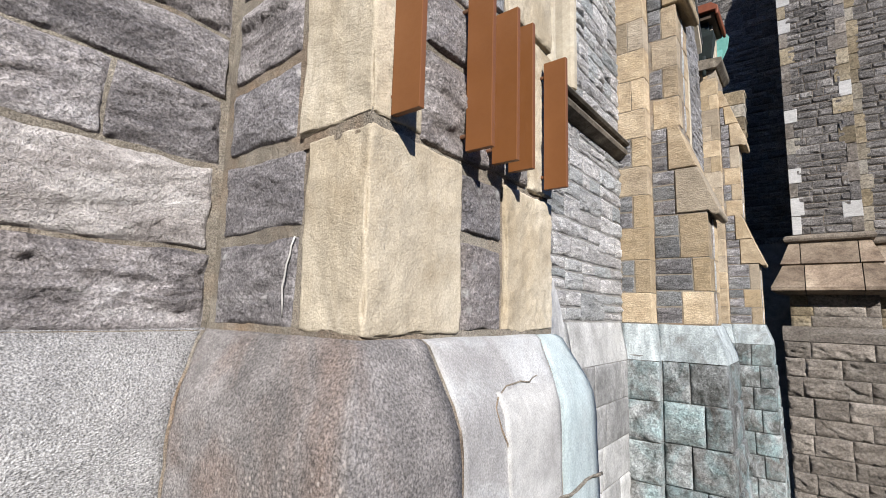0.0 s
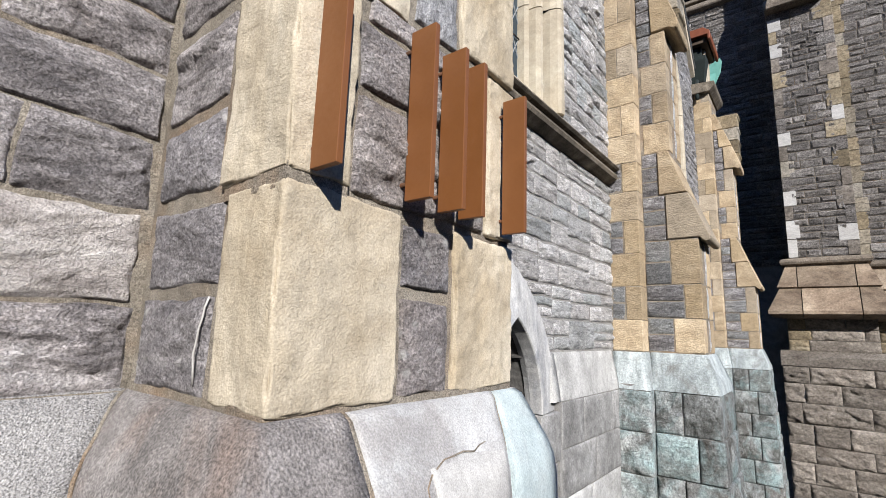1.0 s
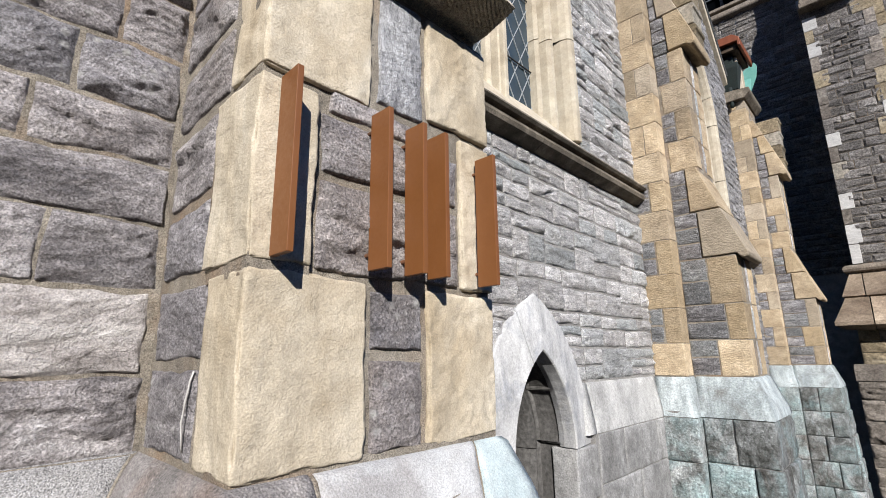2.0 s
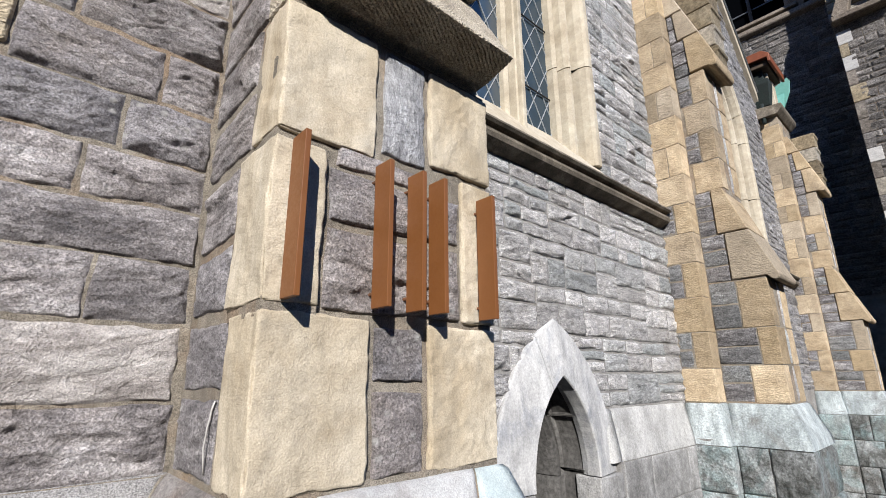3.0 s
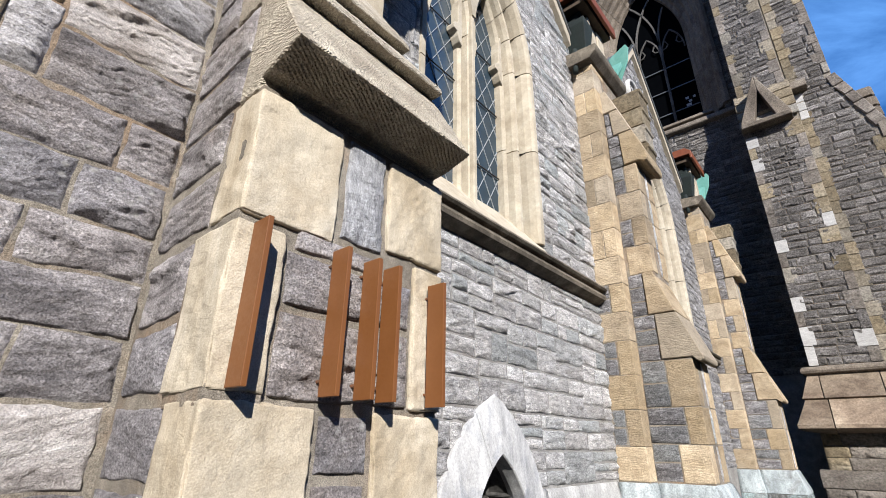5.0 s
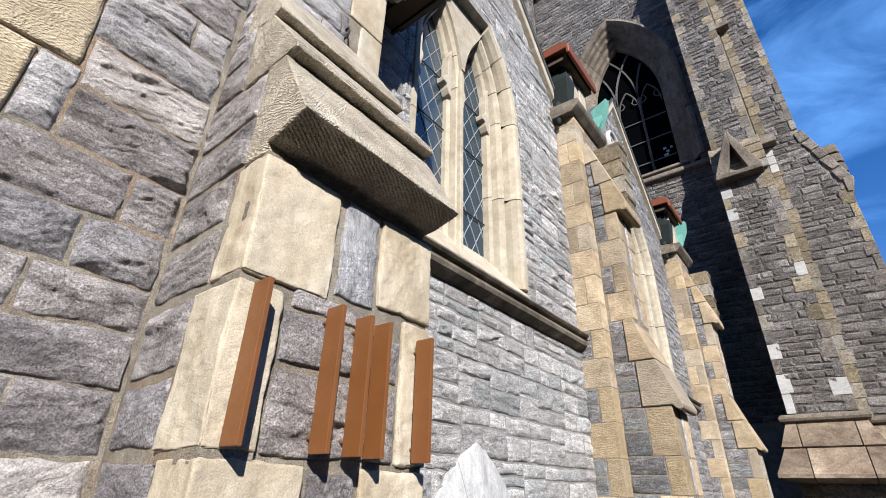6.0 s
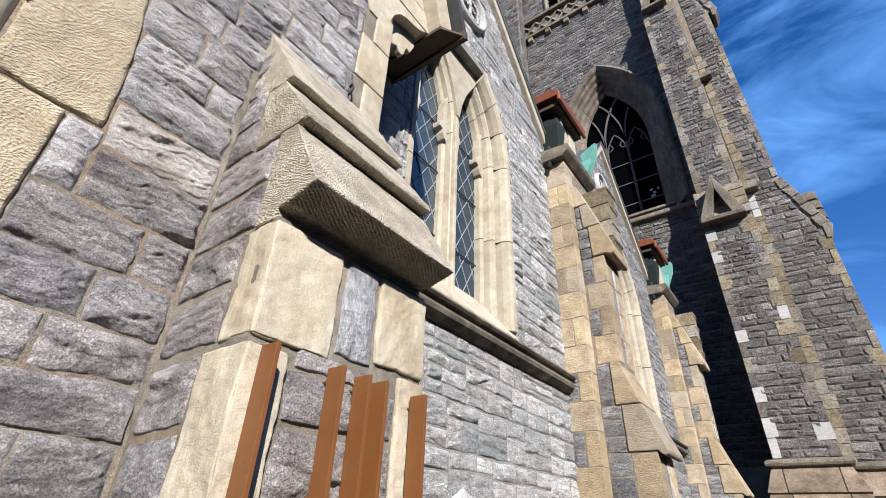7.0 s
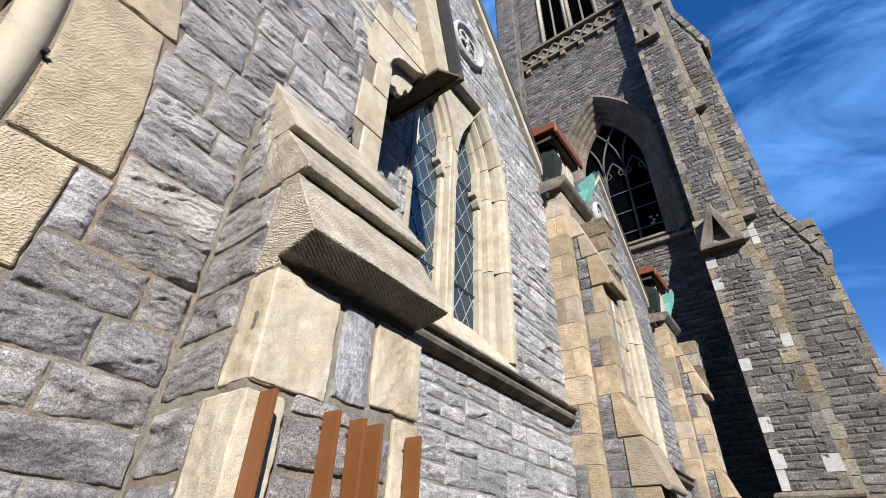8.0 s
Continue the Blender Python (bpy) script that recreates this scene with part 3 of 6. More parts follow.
def worn(bm, width, segments=2):
    bmesh.ops.recalc_face_normals(bm, faces=bm.faces)
    bmesh.ops.bevel(bm, geom=list(bm.edges), offset=width, segments=segments, profile=0.6, affect="EDGES", clamp_overlap=True)
    return bm


def tube(points, radius, sides=8, closed=False):
    """A bmesh: a bar along points, square with 4 sides."""
    bm = bmesh.new()
    rings = []
    pts = [Vector(p) for p in points]
    for i, p in enumerate(pts):
        d = (pts[min(i + 1, len(pts) - 1)] - pts[max(i - 1, 0)]).normalized()
        a = d.cross(Vector((0, 1, 0)))
        if a.length < 0.05:
            a = d.cross(Vector((1, 0, 0)))
        a.normalize()
        b = d.cross(a)
        rings.append([bm.verts.new(p + radius * (a * math.cos(t) + b * math.sin(t))) for t in [(k + 0.5) * 2 * math.pi / sides for k in range(sides)]])
    for r0, r1 in zip(rings, rings[1:]):
        for k in range(sides):
            bm.faces.new((r0[k], r0[(k + 1) % sides], r1[(k + 1) % sides], r1[k]))
    bm.faces.new(rings[0])
    bm.faces.new(rings[-1][::-1])
    return bm


def subtract(a, b, holes):
    """What is left of the stretch a to b without the holes."""
    left = [(a, b)]
    for h0, h1 in holes:
        nxt = []
        for p, q in left:
            if h1 <= p or h0 >= q:
                nxt.append((p, q))
                continue
            if h0 - p > 0.02:
                nxt.append((p, h0))
            if q - h1 > 0.02:
                nxt.append((h1, q))
        left = nxt
    return left


def lay(rng, u0, u1, heights, z0, wmin, wmax, holes=lambda za, zb: [], joint=0.012, top=None):
    """Courses of stones: rectangles (ua, ub, za, zb) with joints left open."""
    rects, z = [], z0
    for h in heights:
        for a, b in subtract(u0, u1, holes(z, z + h)):
            u = a
            while u < b - 0.02:
                w = rng.uniform(wmin, wmax)
                e = u + w
                if b - e < wmin * 0.6:
                    e = b
                rects.append((u + joint / 2, e - joint / 2, z + joint / 2, z + h - joint / 2))
                u = e
        z += h
    return rects


def backing(name, axis, u0, u1, z0, z1, face, depth, material, holes=lambda za, zb: [], band=0.08, kind="structure", label="", category=""):
    """A wall's mortar core with openings, one closed shell. axis x: the face looks along +x, u is y; axis -y: the face looks along -y, u is x."""
    nz = int(math.ceil((z1 - z0) / band))
    zs = [z0 + (z1 - z0) * i / nz for i in range(nz + 1)]
    spans = [[(round(p, 4), round(q, 4)) for p, q in subtract(u0, u1, holes(a, b))] for a, b in zip(zs, zs[1:])]
    us = sorted({t for sp in spans for pq in sp for t in pq})
    full = [[any(p <= (a + b) / 2 <= q for p, q in sp) for a, b in zip(us, us[1:])] for sp in spans]
    V, F, ids = [], [], {}

    def vert(i, k, d):
        if (i, k, d) not in ids:
            ids[i, k, d] = len(V)
            w = face - depth * d if axis == "x" else face + depth * d
            V.append((w, us[i], zs[k]) if axis == "x" else (us[i], w, zs[k]))
        return ids[i, k, d]

    def solid(i, k):
        return 0 <= k < nz and 0 <= i < len(us) - 1 and full[k][i]
    for k in range(nz):
        for i in range(len(us) - 1):
            if not full[k][i]:
                continue
            for d in (0, 1):
                F.append((vert(i, k, d), vert(i + 1, k, d), vert(i + 1, k + 1, d), vert(i, k + 1, d)))
            for (di, dk), (p, q) in {(-1, 0): ((i, k), (i, k + 1)), (1, 0): ((i + 1, k), (i + 1, k + 1)), (0, -1): ((i, k), (i + 1, k)), (0, 1): ((i, k + 1), (i + 1, k + 1))}.items():
                if not solid(i + di, k + dk):
                    F.append((vert(*p, 0), vert(*q, 0), vert(*q, 1), vert(*p, 1)))
    bm = bmesh.new()
    vs = [bm.verts.new(v) for v in V]
    for f in F:
        bm.faces.new([vs[i] for i in f])
    ob = part(name, bm, material, None)
    return tagged(ob, label, category, "", kind)


def cores(boxes, material, parent):
    """The mortar inside a pier, a box for each stage."""
    for lo, hi in boxes:
        V, F = [], []
        box_into(V, F, lo, hi)
        mesh_object("mortar_core", V, F, material, parent, smooth=False)


def arch_line(c, half, z0, zs, za, n=10):
    """A pointed opening's line from the left foot over the point to the right foot, as (u, z)."""
    pts = [(c - half, z0), (c - half, (z0 + zs) / 2)]
    rise = za - zs
    R = (half * half + rise * rise) / (2 * half)
    a1 = math.asin(min(1, rise / R))
    if R < half:
        a1 = math.pi / 2
    for i in range(n + 1):
        a = a1 * i / n
        pts.append((c - half + R * (1 - math.cos(a)), zs + R * math.sin(a)))
    right = [(2 * c - u, z) for u, z in pts[:-1]][::-1]
    return pts + right


def arch_holes(c, half, z0, zs, za):
    """The widths that such an opening takes out of a wall between two heights."""
    rise = za - zs
    R = (half * half + rise * rise) / (2 * half)

    def f(a, b):
        z = (a + b) / 2
        if b <= z0 or z >= za:
            return []
        if z <= zs:
            return [(c - half, c + half)]
        hw = math.sqrt(max(0, R * R - (z - zs) ** 2)) - (R - half)
        return [(c - hw, c + hw)] if hw > 0.01 else []
    return f


def arch_frame(name, axis, c, z0, zs, half, za, profile, breaks, material, parent, gap=0.006, n=10, label=""):
    """Moulded stones round a pointed opening. profile: (how far outside the opening, depth coordinate) from the inside out."""
    lines = [arch_line(c, half + o, z0, zs, za + o * 1.25, n) for o, _ in profile]
    total = len(lines[0])
    made = []
    for b0, b1 in zip(breaks, breaks[1:]):
        V, F = [], []
        for (o, dep), ln in zip(profile, lines):
            seg = [np.array(q, float) for q in ln[b0:b1 + 1]]
            d = seg[1] - seg[0]
            seg[0] = seg[0] + d / (np.linalg.norm(d) + 1e-9) * gap * 0.5
            d = seg[-2] - seg[-1]
            seg[-1] = seg[-1] + d / (np.linalg.norm(d) + 1e-9) * gap * 0.5
            for u, z in seg:
                V.append((dep, u, z) if axis == "x" else (u, dep, z))
        m = b1 - b0 + 1
        for k in range(len(profile) - 1):
            for i in range(m - 1):
                F.append((k * m + i, k * m + i + 1, (k + 1) * m + i + 1, (k + 1) * m + i))
        for i in (0, m - 1):
            F.append(tuple(k * m + i for k in range(len(profile))))
        bm = bmesh.new()
        vs = [bm.verts.new(v) for v in V]
        for f in F:
            try:
                bm.faces.new([vs[i] for i in f])
            except ValueError:
                pass
        bmesh.ops.recalc_face_normals(bm, faces=bm.faces)
        made.append(part(name, bm, material, parent, label))
    return made


def chip_into(V, F, axis, u0, u1, z0, z1, face, rng, proud=0.02, swell=0.03):
    """A far stone with split face and bevelled edges, added to lists of corners and faces."""
    b = len(V)
    m = min(0.03, (u1 - u0) * 0.2, (z1 - z0) * 0.25)
    rows = [(u0, z0, -0.03), (u1, z0, -0.03), (u1, z1, -0.03), (u0, z1, -0.03)]
    rows += [(u0, z0, proud), (u1, z0, proud), (u1, z1, proud), (u0, z1, proud)]
    uc = u0 + (u1 - u0) * rng.uniform(0.35, 0.65)
    for u, z in ((u0 + m, z0 + m), (uc, z0 + m), (u1 - m, z0 + m), (u1 - m, z1 - m), (uc, z1 - m), (u0 + m, z1 - m)):
        rows.append((u, z, proud + rng.uniform(0.1, 1.0) * swell))
    for u, z, d in rows:
        V.append((face + d, u, z) if axis == "x" else (u, face - d, z))
    fs = [(0, 1, 5, 4), (1, 2, 6, 5), (2, 3, 7, 6), (3, 0, 4, 7), (4, 5, 10, 9, 8), (5, 6, 11, 10), (6, 7, 13, 12, 11), (7, 4, 8, 13), (8, 9, 12, 13), (9, 10, 11, 12)]
    for f in fs:
        F.append(tuple(b + i for i in f))


def far_stones(name, axis, rects, face, material, parent, rng, label="", proud=0.02, swell=0.03):
    V, F = [], []
    for u0, u1, z0, z1 in rects:
        chip_into(V, F, axis, u0, u1, z0, z1, face, rng, proud, swell)
    ob = mesh_object(name, V, F, material, parent, label, smooth=False)
    ob["kind"] = "stuff"
    return ob


def chip_part(name, axis, u0, u1, z0, z1, face, material, parent, rng, proud=0.02, swell=0.03):
    V, F = [], []
    chip_into(V, F, axis, u0, u1, z0, z1, face, rng, proud, swell)
    return mesh_object(name, V, F, material, parent, smooth=False)


# ---- ground ----
bmg = bmesh.new()
bmesh.ops.create_grid(bmg, x_segments=8, y_segments=8, size=900)
for yy in (0.5, 7.0):
    bmesh.ops.bisect_plane(bmg, geom=list(bmg.verts) + list(bmg.edges) + list(bmg.faces), plane_co=(0, yy, 0), plane_no=(0, 1, 0))
for v in bmg.verts:
    v.co.z = 0.15 - 1.95 * min(1.0, max(0.0, (v.co.y - 0.5) / 6.5))
ground = part("ground", bmg, PAVING, None)
tagged(ground, "grey worn paving falling away past the church porch", "ground", "", "structure")

# unseen plain fronts, added to close the street behind and block sky light
for nm, lo, hi in (("wall_street_east", (17.0, -30.0, -2.0), (18.0, 60.0, 11.0)), ("wall_street_south", (-12.0, -17.0, -2.0), (14.0, -16.0, 20.5))):
    vq, fq = [], []
    box_into(vq, fq, lo, hi)
    tagged(mesh_object(nm, vq, fq, UNSEENFRONT, None, smooth=False), "unseen plain brown front added to block sky light", "wall", "", "structure")

vq, fq = [], []
box_into(vq, fq, (-6.0, -2.45, -1.0), (-0.9, -2.21, 7.4))
tagged(mesh_object("wall_porch_end", vq, fq, MORTAR_GREY, None, smooth=False), "plain grey end wall of the porch", "wall", "", "structure")

# ---- porch wall, face at x = -0.9 ----
WX = -0.9


def gable_edge(z):
    if z < 4.6:
        return 1.372
    return 1.40 if z < 4.9 else 1.40 - (z - 4.9) * 0.30


def porch_holes(za, zb):
    z = (za + zb) / 2
    out = [(gable_edge(z), 3.0)]
    if z > 2.0:
        out.append((-3.0, -0.30))
    if 3.4 < z < 4.95:
        out.append((1.055, 3.0))
    return out


wall_porch = backing("wall_porch", "x", -2.2, 1.6, -1.0, 7.4, WX + 0.001, 0.3465, MORTAR, porch_holes, 0.08,
                     label="grey rock-faced limestone wall of the church porch", category="wall")
CZ = [1.752, 1.906, 2.068, 2.208, 2.335, 2.455, 2.595, 2.745, 2.907, 3.07, 3.236, 3.36, 3.53, 3.66, 3.82, 3.97, 4.13, 4.27, 4.44, 4.58, 4.74, 4.89, 5.06, 5.2, 5.37, 5.52, 5.7, 5.86, 6.02, 6.2, 6.36]
NEAR_JOINTS = {0: [-0.7, -0.15, 0.425], 1: [-0.7, -0.22, 0.412], 2: [-0.7, -0.12, 0.232, 0.425], 3: [-0.6, 0.03, 0.425], 4: [-0.5, 0.175, 0.425],
               5: [-0.4, 0.0, 0.238, 0.425], 6: [0.018, 0.30, 0.425], 7: [0.018, 0.11, 0.425], 8: [0.108, 0.425], 9: [0.09, 0.425], 10: [0.075, 0.31, 0.425],
               11: [0.05, 0.235, 0.425]}
prng = np.random.RandomState(11)
sid = 0
for ci, (z0, z1) in enumerate(zip(CZ, CZ[1:])):
    if ci in NEAR_JOINTS:
        js = NEAR_JOINTS[ci]
    else:
        zm = (z0 + z1) / 2
        js = [float(np.interp(zm, [3.6, 3.92, 3.95, 4.4, 4.42, 4.9], [0.14, 0.14, 0.20, 0.20, 0.29, 0.29])) - 0.17 * (zm - 2.9) ** 2 + 0.012]
        while js[-1] < gable_edge(z0) - 0.2:
            js.append(js[-1] + prng.uniform(0.17, 0.36))
        js = [j for j in js if j < gable_edge(z1) - 0.12] + [gable_edge(z1) - 0.02]
    for a, b in zip(js, js[1:]):
        if a > 0.47 and z1 < 3.5:
            continue
        for p, q in subtract(a, b, [(0.865, 1.45)] if 3.3 < z0 < 5.1 else []):
            sid += 1
            big = ci in (1,)
            g = 0.0015
            pale = big or (ci == 8 and p < 0.2)
            top = 2.958 if ci == 7 and q < 0.2 else z1
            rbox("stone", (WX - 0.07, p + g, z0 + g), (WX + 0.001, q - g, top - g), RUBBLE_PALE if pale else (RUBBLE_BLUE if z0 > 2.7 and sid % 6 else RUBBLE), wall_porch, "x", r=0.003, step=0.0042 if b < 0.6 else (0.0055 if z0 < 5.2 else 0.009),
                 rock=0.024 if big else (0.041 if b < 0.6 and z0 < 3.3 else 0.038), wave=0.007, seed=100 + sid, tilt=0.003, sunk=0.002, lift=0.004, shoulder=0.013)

# dressed stones of the big doorway, to the near end of the porch wall
doorway = thing("door_1", "arched church doorway with cream tooled sandstone jamb and roll moulding", "doorway", "structure")


def jamb_lean(Q):
    Q = Q.copy()
    up = np.clip(Q[:, 2] - 2.9, 0, None)
    Q[:, 1] -= 0.17 * up * up
    return Q


for i, (z0, z1, y1) in enumerate([(1.76, 2.09, 0.0), (2.10, 2.38, -0.08), (2.39, 2.61, -0.16), (2.62, 2.952, 0.022), (2.962, 3.565, 0.105), (3.575, 3.93, 0.15), (3.94, 4.4, 0.21), (4.41, 4.9, 0.30)]):
    if z0 > 2.6:
        rbox("jamb_stone", (WX - 0.12, -0.155, z0), (WX + 0.012, y1 - 0.006, z1), SANDSTONE_TOOLED, doorway, "x", r=0.008, step=0.02, rough=0.0012, freq=40, seed=400 + i, warp=jamb_lean, chip=0.006)
for k, (yo, xo, rad, mt) in enumerate([(-0.215, WX - 0.02, 0.055, PEELPAINT), (-0.33, WX - 0.09, 0.05, FRAMESTONE), (-0.43, WX - 0.17, 0.045, FRAMESTONE)]):
    pts = [(xo, yo - 0.17 * max(0, z - 2.9) ** 2, z) for z in np.linspace(1.76, 4.9, 30)]
    part("roll_moulding", tube(pts, rad, 14), mt, doorway, smooth=True)
vd, fd = [], []
box_into(vd, fd, (WX - 0.42, -2.2, 0.0), (WX - 0.36, -0.25, 5.5))
mesh_object("door_leaf", vd, fd, PLANKWOOD, doorway, "dark shaded door leaf", smooth=False)
part("bolt", tube([(WX + 0.0, -0.185, 3.21), (WX + 0.030, -0.18, 3.21)], 0.0075, 10), IRON, doorway, "black iron bolt end")

# narrow lancet at the porch's corner, with long cream stones over it
lancet = thing("window_1", "narrow open lancet with cream sandstone jambs in the porch wall", "window", "structure")
zq = 3.42
for i, (h, y0) in enumerate([(0.30, 0.87), (0.26, 0.93), (0.33, 0.86), (0.30, 0.94), (0.05, 0.9)]):
    if h > 0.1:
        rbox("jamb_stone", (WX - 0.3, y0, zq), (WX + 0.010, 1.065, zq + h - 0.006), SANDSTONE, lancet, "x", r=0.008, step=0.03, rough=0.0015, freq=30, seed=430 + i)
    zq += h
head = [(0.88, 4.52), (1.035, 4.52), (1.038, 4.62), (1.058, 4.70), (1.10, 4.765), (1.16, 4.80), (1.24, 4.815), (1.30, 4.838), (1.345, 4.88), (0.72, 4.88)]
part("head_stone", worn(prism(head, "x", WX - 0.11, WX + 0.010), 0.004), SANDSTONE, lancet)
part("head_stone", worn(prism([(0.69, 4.89), (1.39, 4.89), (1.34, 5.06), (0.63, 5.06)], "x", WX - 0.3, WX + 0.012), 0.004), SANDSTONE, lancet)
part("head_stone", worn(prism([(1.0, 5.07), (1.33, 5.07), (1.27, 5.24), (1.0, 5.24)], "x", WX - 0.3, WX + 0.010), 0.004), SANDSTONE, lancet)
scallop = [(1.045, 4.50), (1.08, 4.535), (1.13, 4.575), (1.175, 4.60), (1.20, 4.57), (1.222, 4.565), (1.24, 4.59), (1.248, 4.64), (1.264, 4.675), (1.288, 4.66), (1.305, 4.70), (1.325, 4.76), (1.325, 4.85), (1.04, 4.85)]
part("cusp", worn(prism(scallop, "x", WX - 0.10, WX - 0.062), 0.004, 1), SANDSTONE, lancet)
part("iron_hook", tube([(WX, 0.845, 3.80), (WX + 0.03, 0.845, 3.80), (WX + 0.04, 0.845, 3.83), (WX + 0.03, 0.845, 3.86), (WX + 0.01, 0.845, 3.855)], 0.005, 8), IRON, lancet, "rusty iron hook", smooth=True)

# eave and steep coping at the porch gable
eave = thing("porch_eave", "weathered timber eave under the steep cream coping of the porch gable", "eave")
part("soffit_board", worn(prism([(-1.33, 1.365), (-0.79, 1.37), (-0.70, 1.498), (-1.33, 1.498)], "z", 4.866, 4.888), 0.003), EAVEWOOD, eave)
part("fascia", worn(prism([(1.50, 4.846), (1.522, 4.846), (1.522, 4.93), (1.50, 4.93)], "x", -1.34, -0.692), 0.003), EAVEWOOD, eave)
part("coping", worn(prism([(1.37, 4.892), (1.498, 4.892), (1.498, 4.95), (0.90, 7.0), (0.67, 7.0)], "x", -0.96, -0.785), 0.006), FRAMESTONE, eave)
part("lead_verge", worn(prism([(1.524, 4.89), (1.56, 4.89), (0.94, 7.0), (0.904, 7.0)], "x", -1.3, -0.70), 0.003), SLATE, eave)
part("roof_slope", prism([(1.42, 4.96), (1.52, 4.96), (0.93, 7.0), (0.8, 7.0)], "x", -3.0, -1.31), SLATE, eave)

# ---- near buttress ----
NX, NY0, NY1 = -0.475, 0.43, 1.015
near = thing("corner_buttress", "corner buttress of cream quoins and grey rubble with tooled weathered caps", "buttress")
cores([((-1.36, NY0 + 0.003, -1.5), (NX - 0.011, NY1 - 0.010, 2.71)), ((-1.36, NY0 + 0.005, 2.71), (-0.575, NY1 - 0.034, 3.03)),
       ((-1.36, NY0 + 0.005, 3.03), (-0.712, NY1 - 0.034, 3.325)), ((-1.36, NY0 + 0.005, 3.325), (-0.81, NY1 - 0.034, 3.6)),
       ((-0.63, NY0 - 0.002, 2.052), (NX + 0.002, 0.53, 2.086))], MORTAR, near)


def corner_quoin(y1, xb, z0, z1, seed, proud=0.0):
    return rbox("quoin", (xb, NY0 - proud, z0), (NX + proud, y1, z1), SANDSTONE, near, "x", r=0.005, step=0.005, bulge=0.001, rough=0.0014, freq=42, seed=seed, wave=0.004, drop=False, lump=0.0016, chip=0.007)


corner_quoin(0.645, -0.615, 1.766, 2.062, 501, proud=0.004)
corner_quoin(0.533, -0.640, 2.074, 2.384, 502, proud=0.006)
corner_quoin(0.648, -0.60, 2.405, 2.698, 523)
for y0, y1, z0, z1, s in [(0.800, 1.012, 1.766, 2.058, 504), (0.802, 1.012, 2.44, 2.70, 505), (0.905, 1.014, 2.07, 2.425, 506)]:
    rbox("quoin", (-0.62, y0, z0), (NX, y1, z1), SANDSTONE, near, "x", r=0.006, step=0.005, bulge=0.001, rough=0.0021, freq=50, seed=s, wave=0.004, lump=0.0016, chip=0.007)
for y0, y1, z0, z1, s, mt, rk in [(0.660, 0.786, 1.768, 1.925, 511, RUBBLE, 0.014), (0.660, 0.788, 1.940, 2.052, 512, RUBBLE, 0.014), (0.668, 0.79, 2.425, 2.70, 513, BLUESTONE, 0.012),
                                  (0.545, 0.895, 2.072, 2.238, 514, RUBBLE, 0.024), (0.545, 0.895, 2.25, 2.362, 515, RUBBLE, 0.022), (0.56, 0.79, 2.366, 2.412, 516, RUBBLE, 0.006)]:
    rbox("stone", (-0.58, y0, z0), (NX - 0.012, y1, z1), mt, near, "x", r=0.005, step=0.004, rock=rk * 1.3, wave=0.005, seed=s, lift=0.008, sunk=0.002, shoulder=0.006)
drip = [(-0.630, NY0 - 0.006, 1.912), (-0.634, NY0 - 0.009, 1.897), (-0.634, NY0 - 0.010, 1.884), (-0.640, NY0 - 0.011, 1.868), (-0.641, NY0 - 0.012, 1.85), (-0.646, NY0 - 0.012, 1.832), (-0.646, NY0 - 0.010, 1.812), (-0.650, NY0 - 0.006, 1.788)]
part("paint_drip", tube(drip, 0.0016, 6), NEWSTONE, near, "thin white paint drip", smooth=True)
# rubble of the side that looks along -y
side = [(1.766, 1.915, -0.628), (1.928, 2.06, -0.628), (2.08, 2.215, -0.655), (2.228, 2.385, -0.655), (2.405, 2.545, -0.614), (2.56, 2.705, -0.614)]
for i, (z0, z1, xb) in enumerate(side):
    rbox("stone", (-0.90 + 0.025, NY0 + 0.004, z0), (xb, NY0 + 0.08, z1), RUBBLE, near, "-y", r=0.003, step=0.0045, rock=0.024, wave=0.005, seed=531 + i, sunk=0.003, lift=0.005, shoulder=0.009)
for i, (z0, z1, xb) in enumerate([(2.715, 2.86, -0.588), (2.872, 3.03, -0.592), (3.045, 3.19, -0.726), (3.2, 3.34, -0.752), (3.35, 3.47, -0.822), (3.485, 3.60, -0.812)]):
    rbox("stone", (-0.90 + 0.02, NY0 + 0.004, z0), (xb, NY0 + 0.08, z1), RUBBLE, near, "-y", r=0.003, step=0.005, rock=0.024, wave=0.004, seed=541 + i, sunk=0.003, lift=0.005, shoulder=0.009)


def cap_block(points, y0, y1, seed):
    """A weathering stone: its outline drawn out along the face, cut fine and worn."""
    bm = prism(points, "y", y0, y1)
    bmesh.ops.recalc_face_normals(bm, faces=bm.faces)
    bmesh.ops.bevel(bm, geom=list(bm.edges), offset=0.003, segments=1, profile=0.6, affect="EDGES", clamp_overlap=True)
    bmesh.ops.triangulate(bm, faces=bm.faces)
    for _ in range(4):
        long = [e for e in bm.edges if e.calc_length() > 0.03]
        if not long:
            break
        bmesh.ops.subdivide_edges(bm, edges=long, cuts=1)
        bmesh.ops.triangulate(bm, faces=[f for f in bm.faces if len(f.verts) > 3])
    bm.normal_update()
    P = np.array([v.co[:] for v in bm.verts])
    d = 0.0012 * fbm(P * 16, 3, seed) + 0.002 * vnoise(P * 60, seed)
    nrm = [v.normal.copy() for v in bm.verts]
    for v, n, q in zip(bm.verts, nrm, d):
        v.co += n * q
    return part("weathering_stone", bm, CAPSTONE, near, "tooled weathered cap stone")


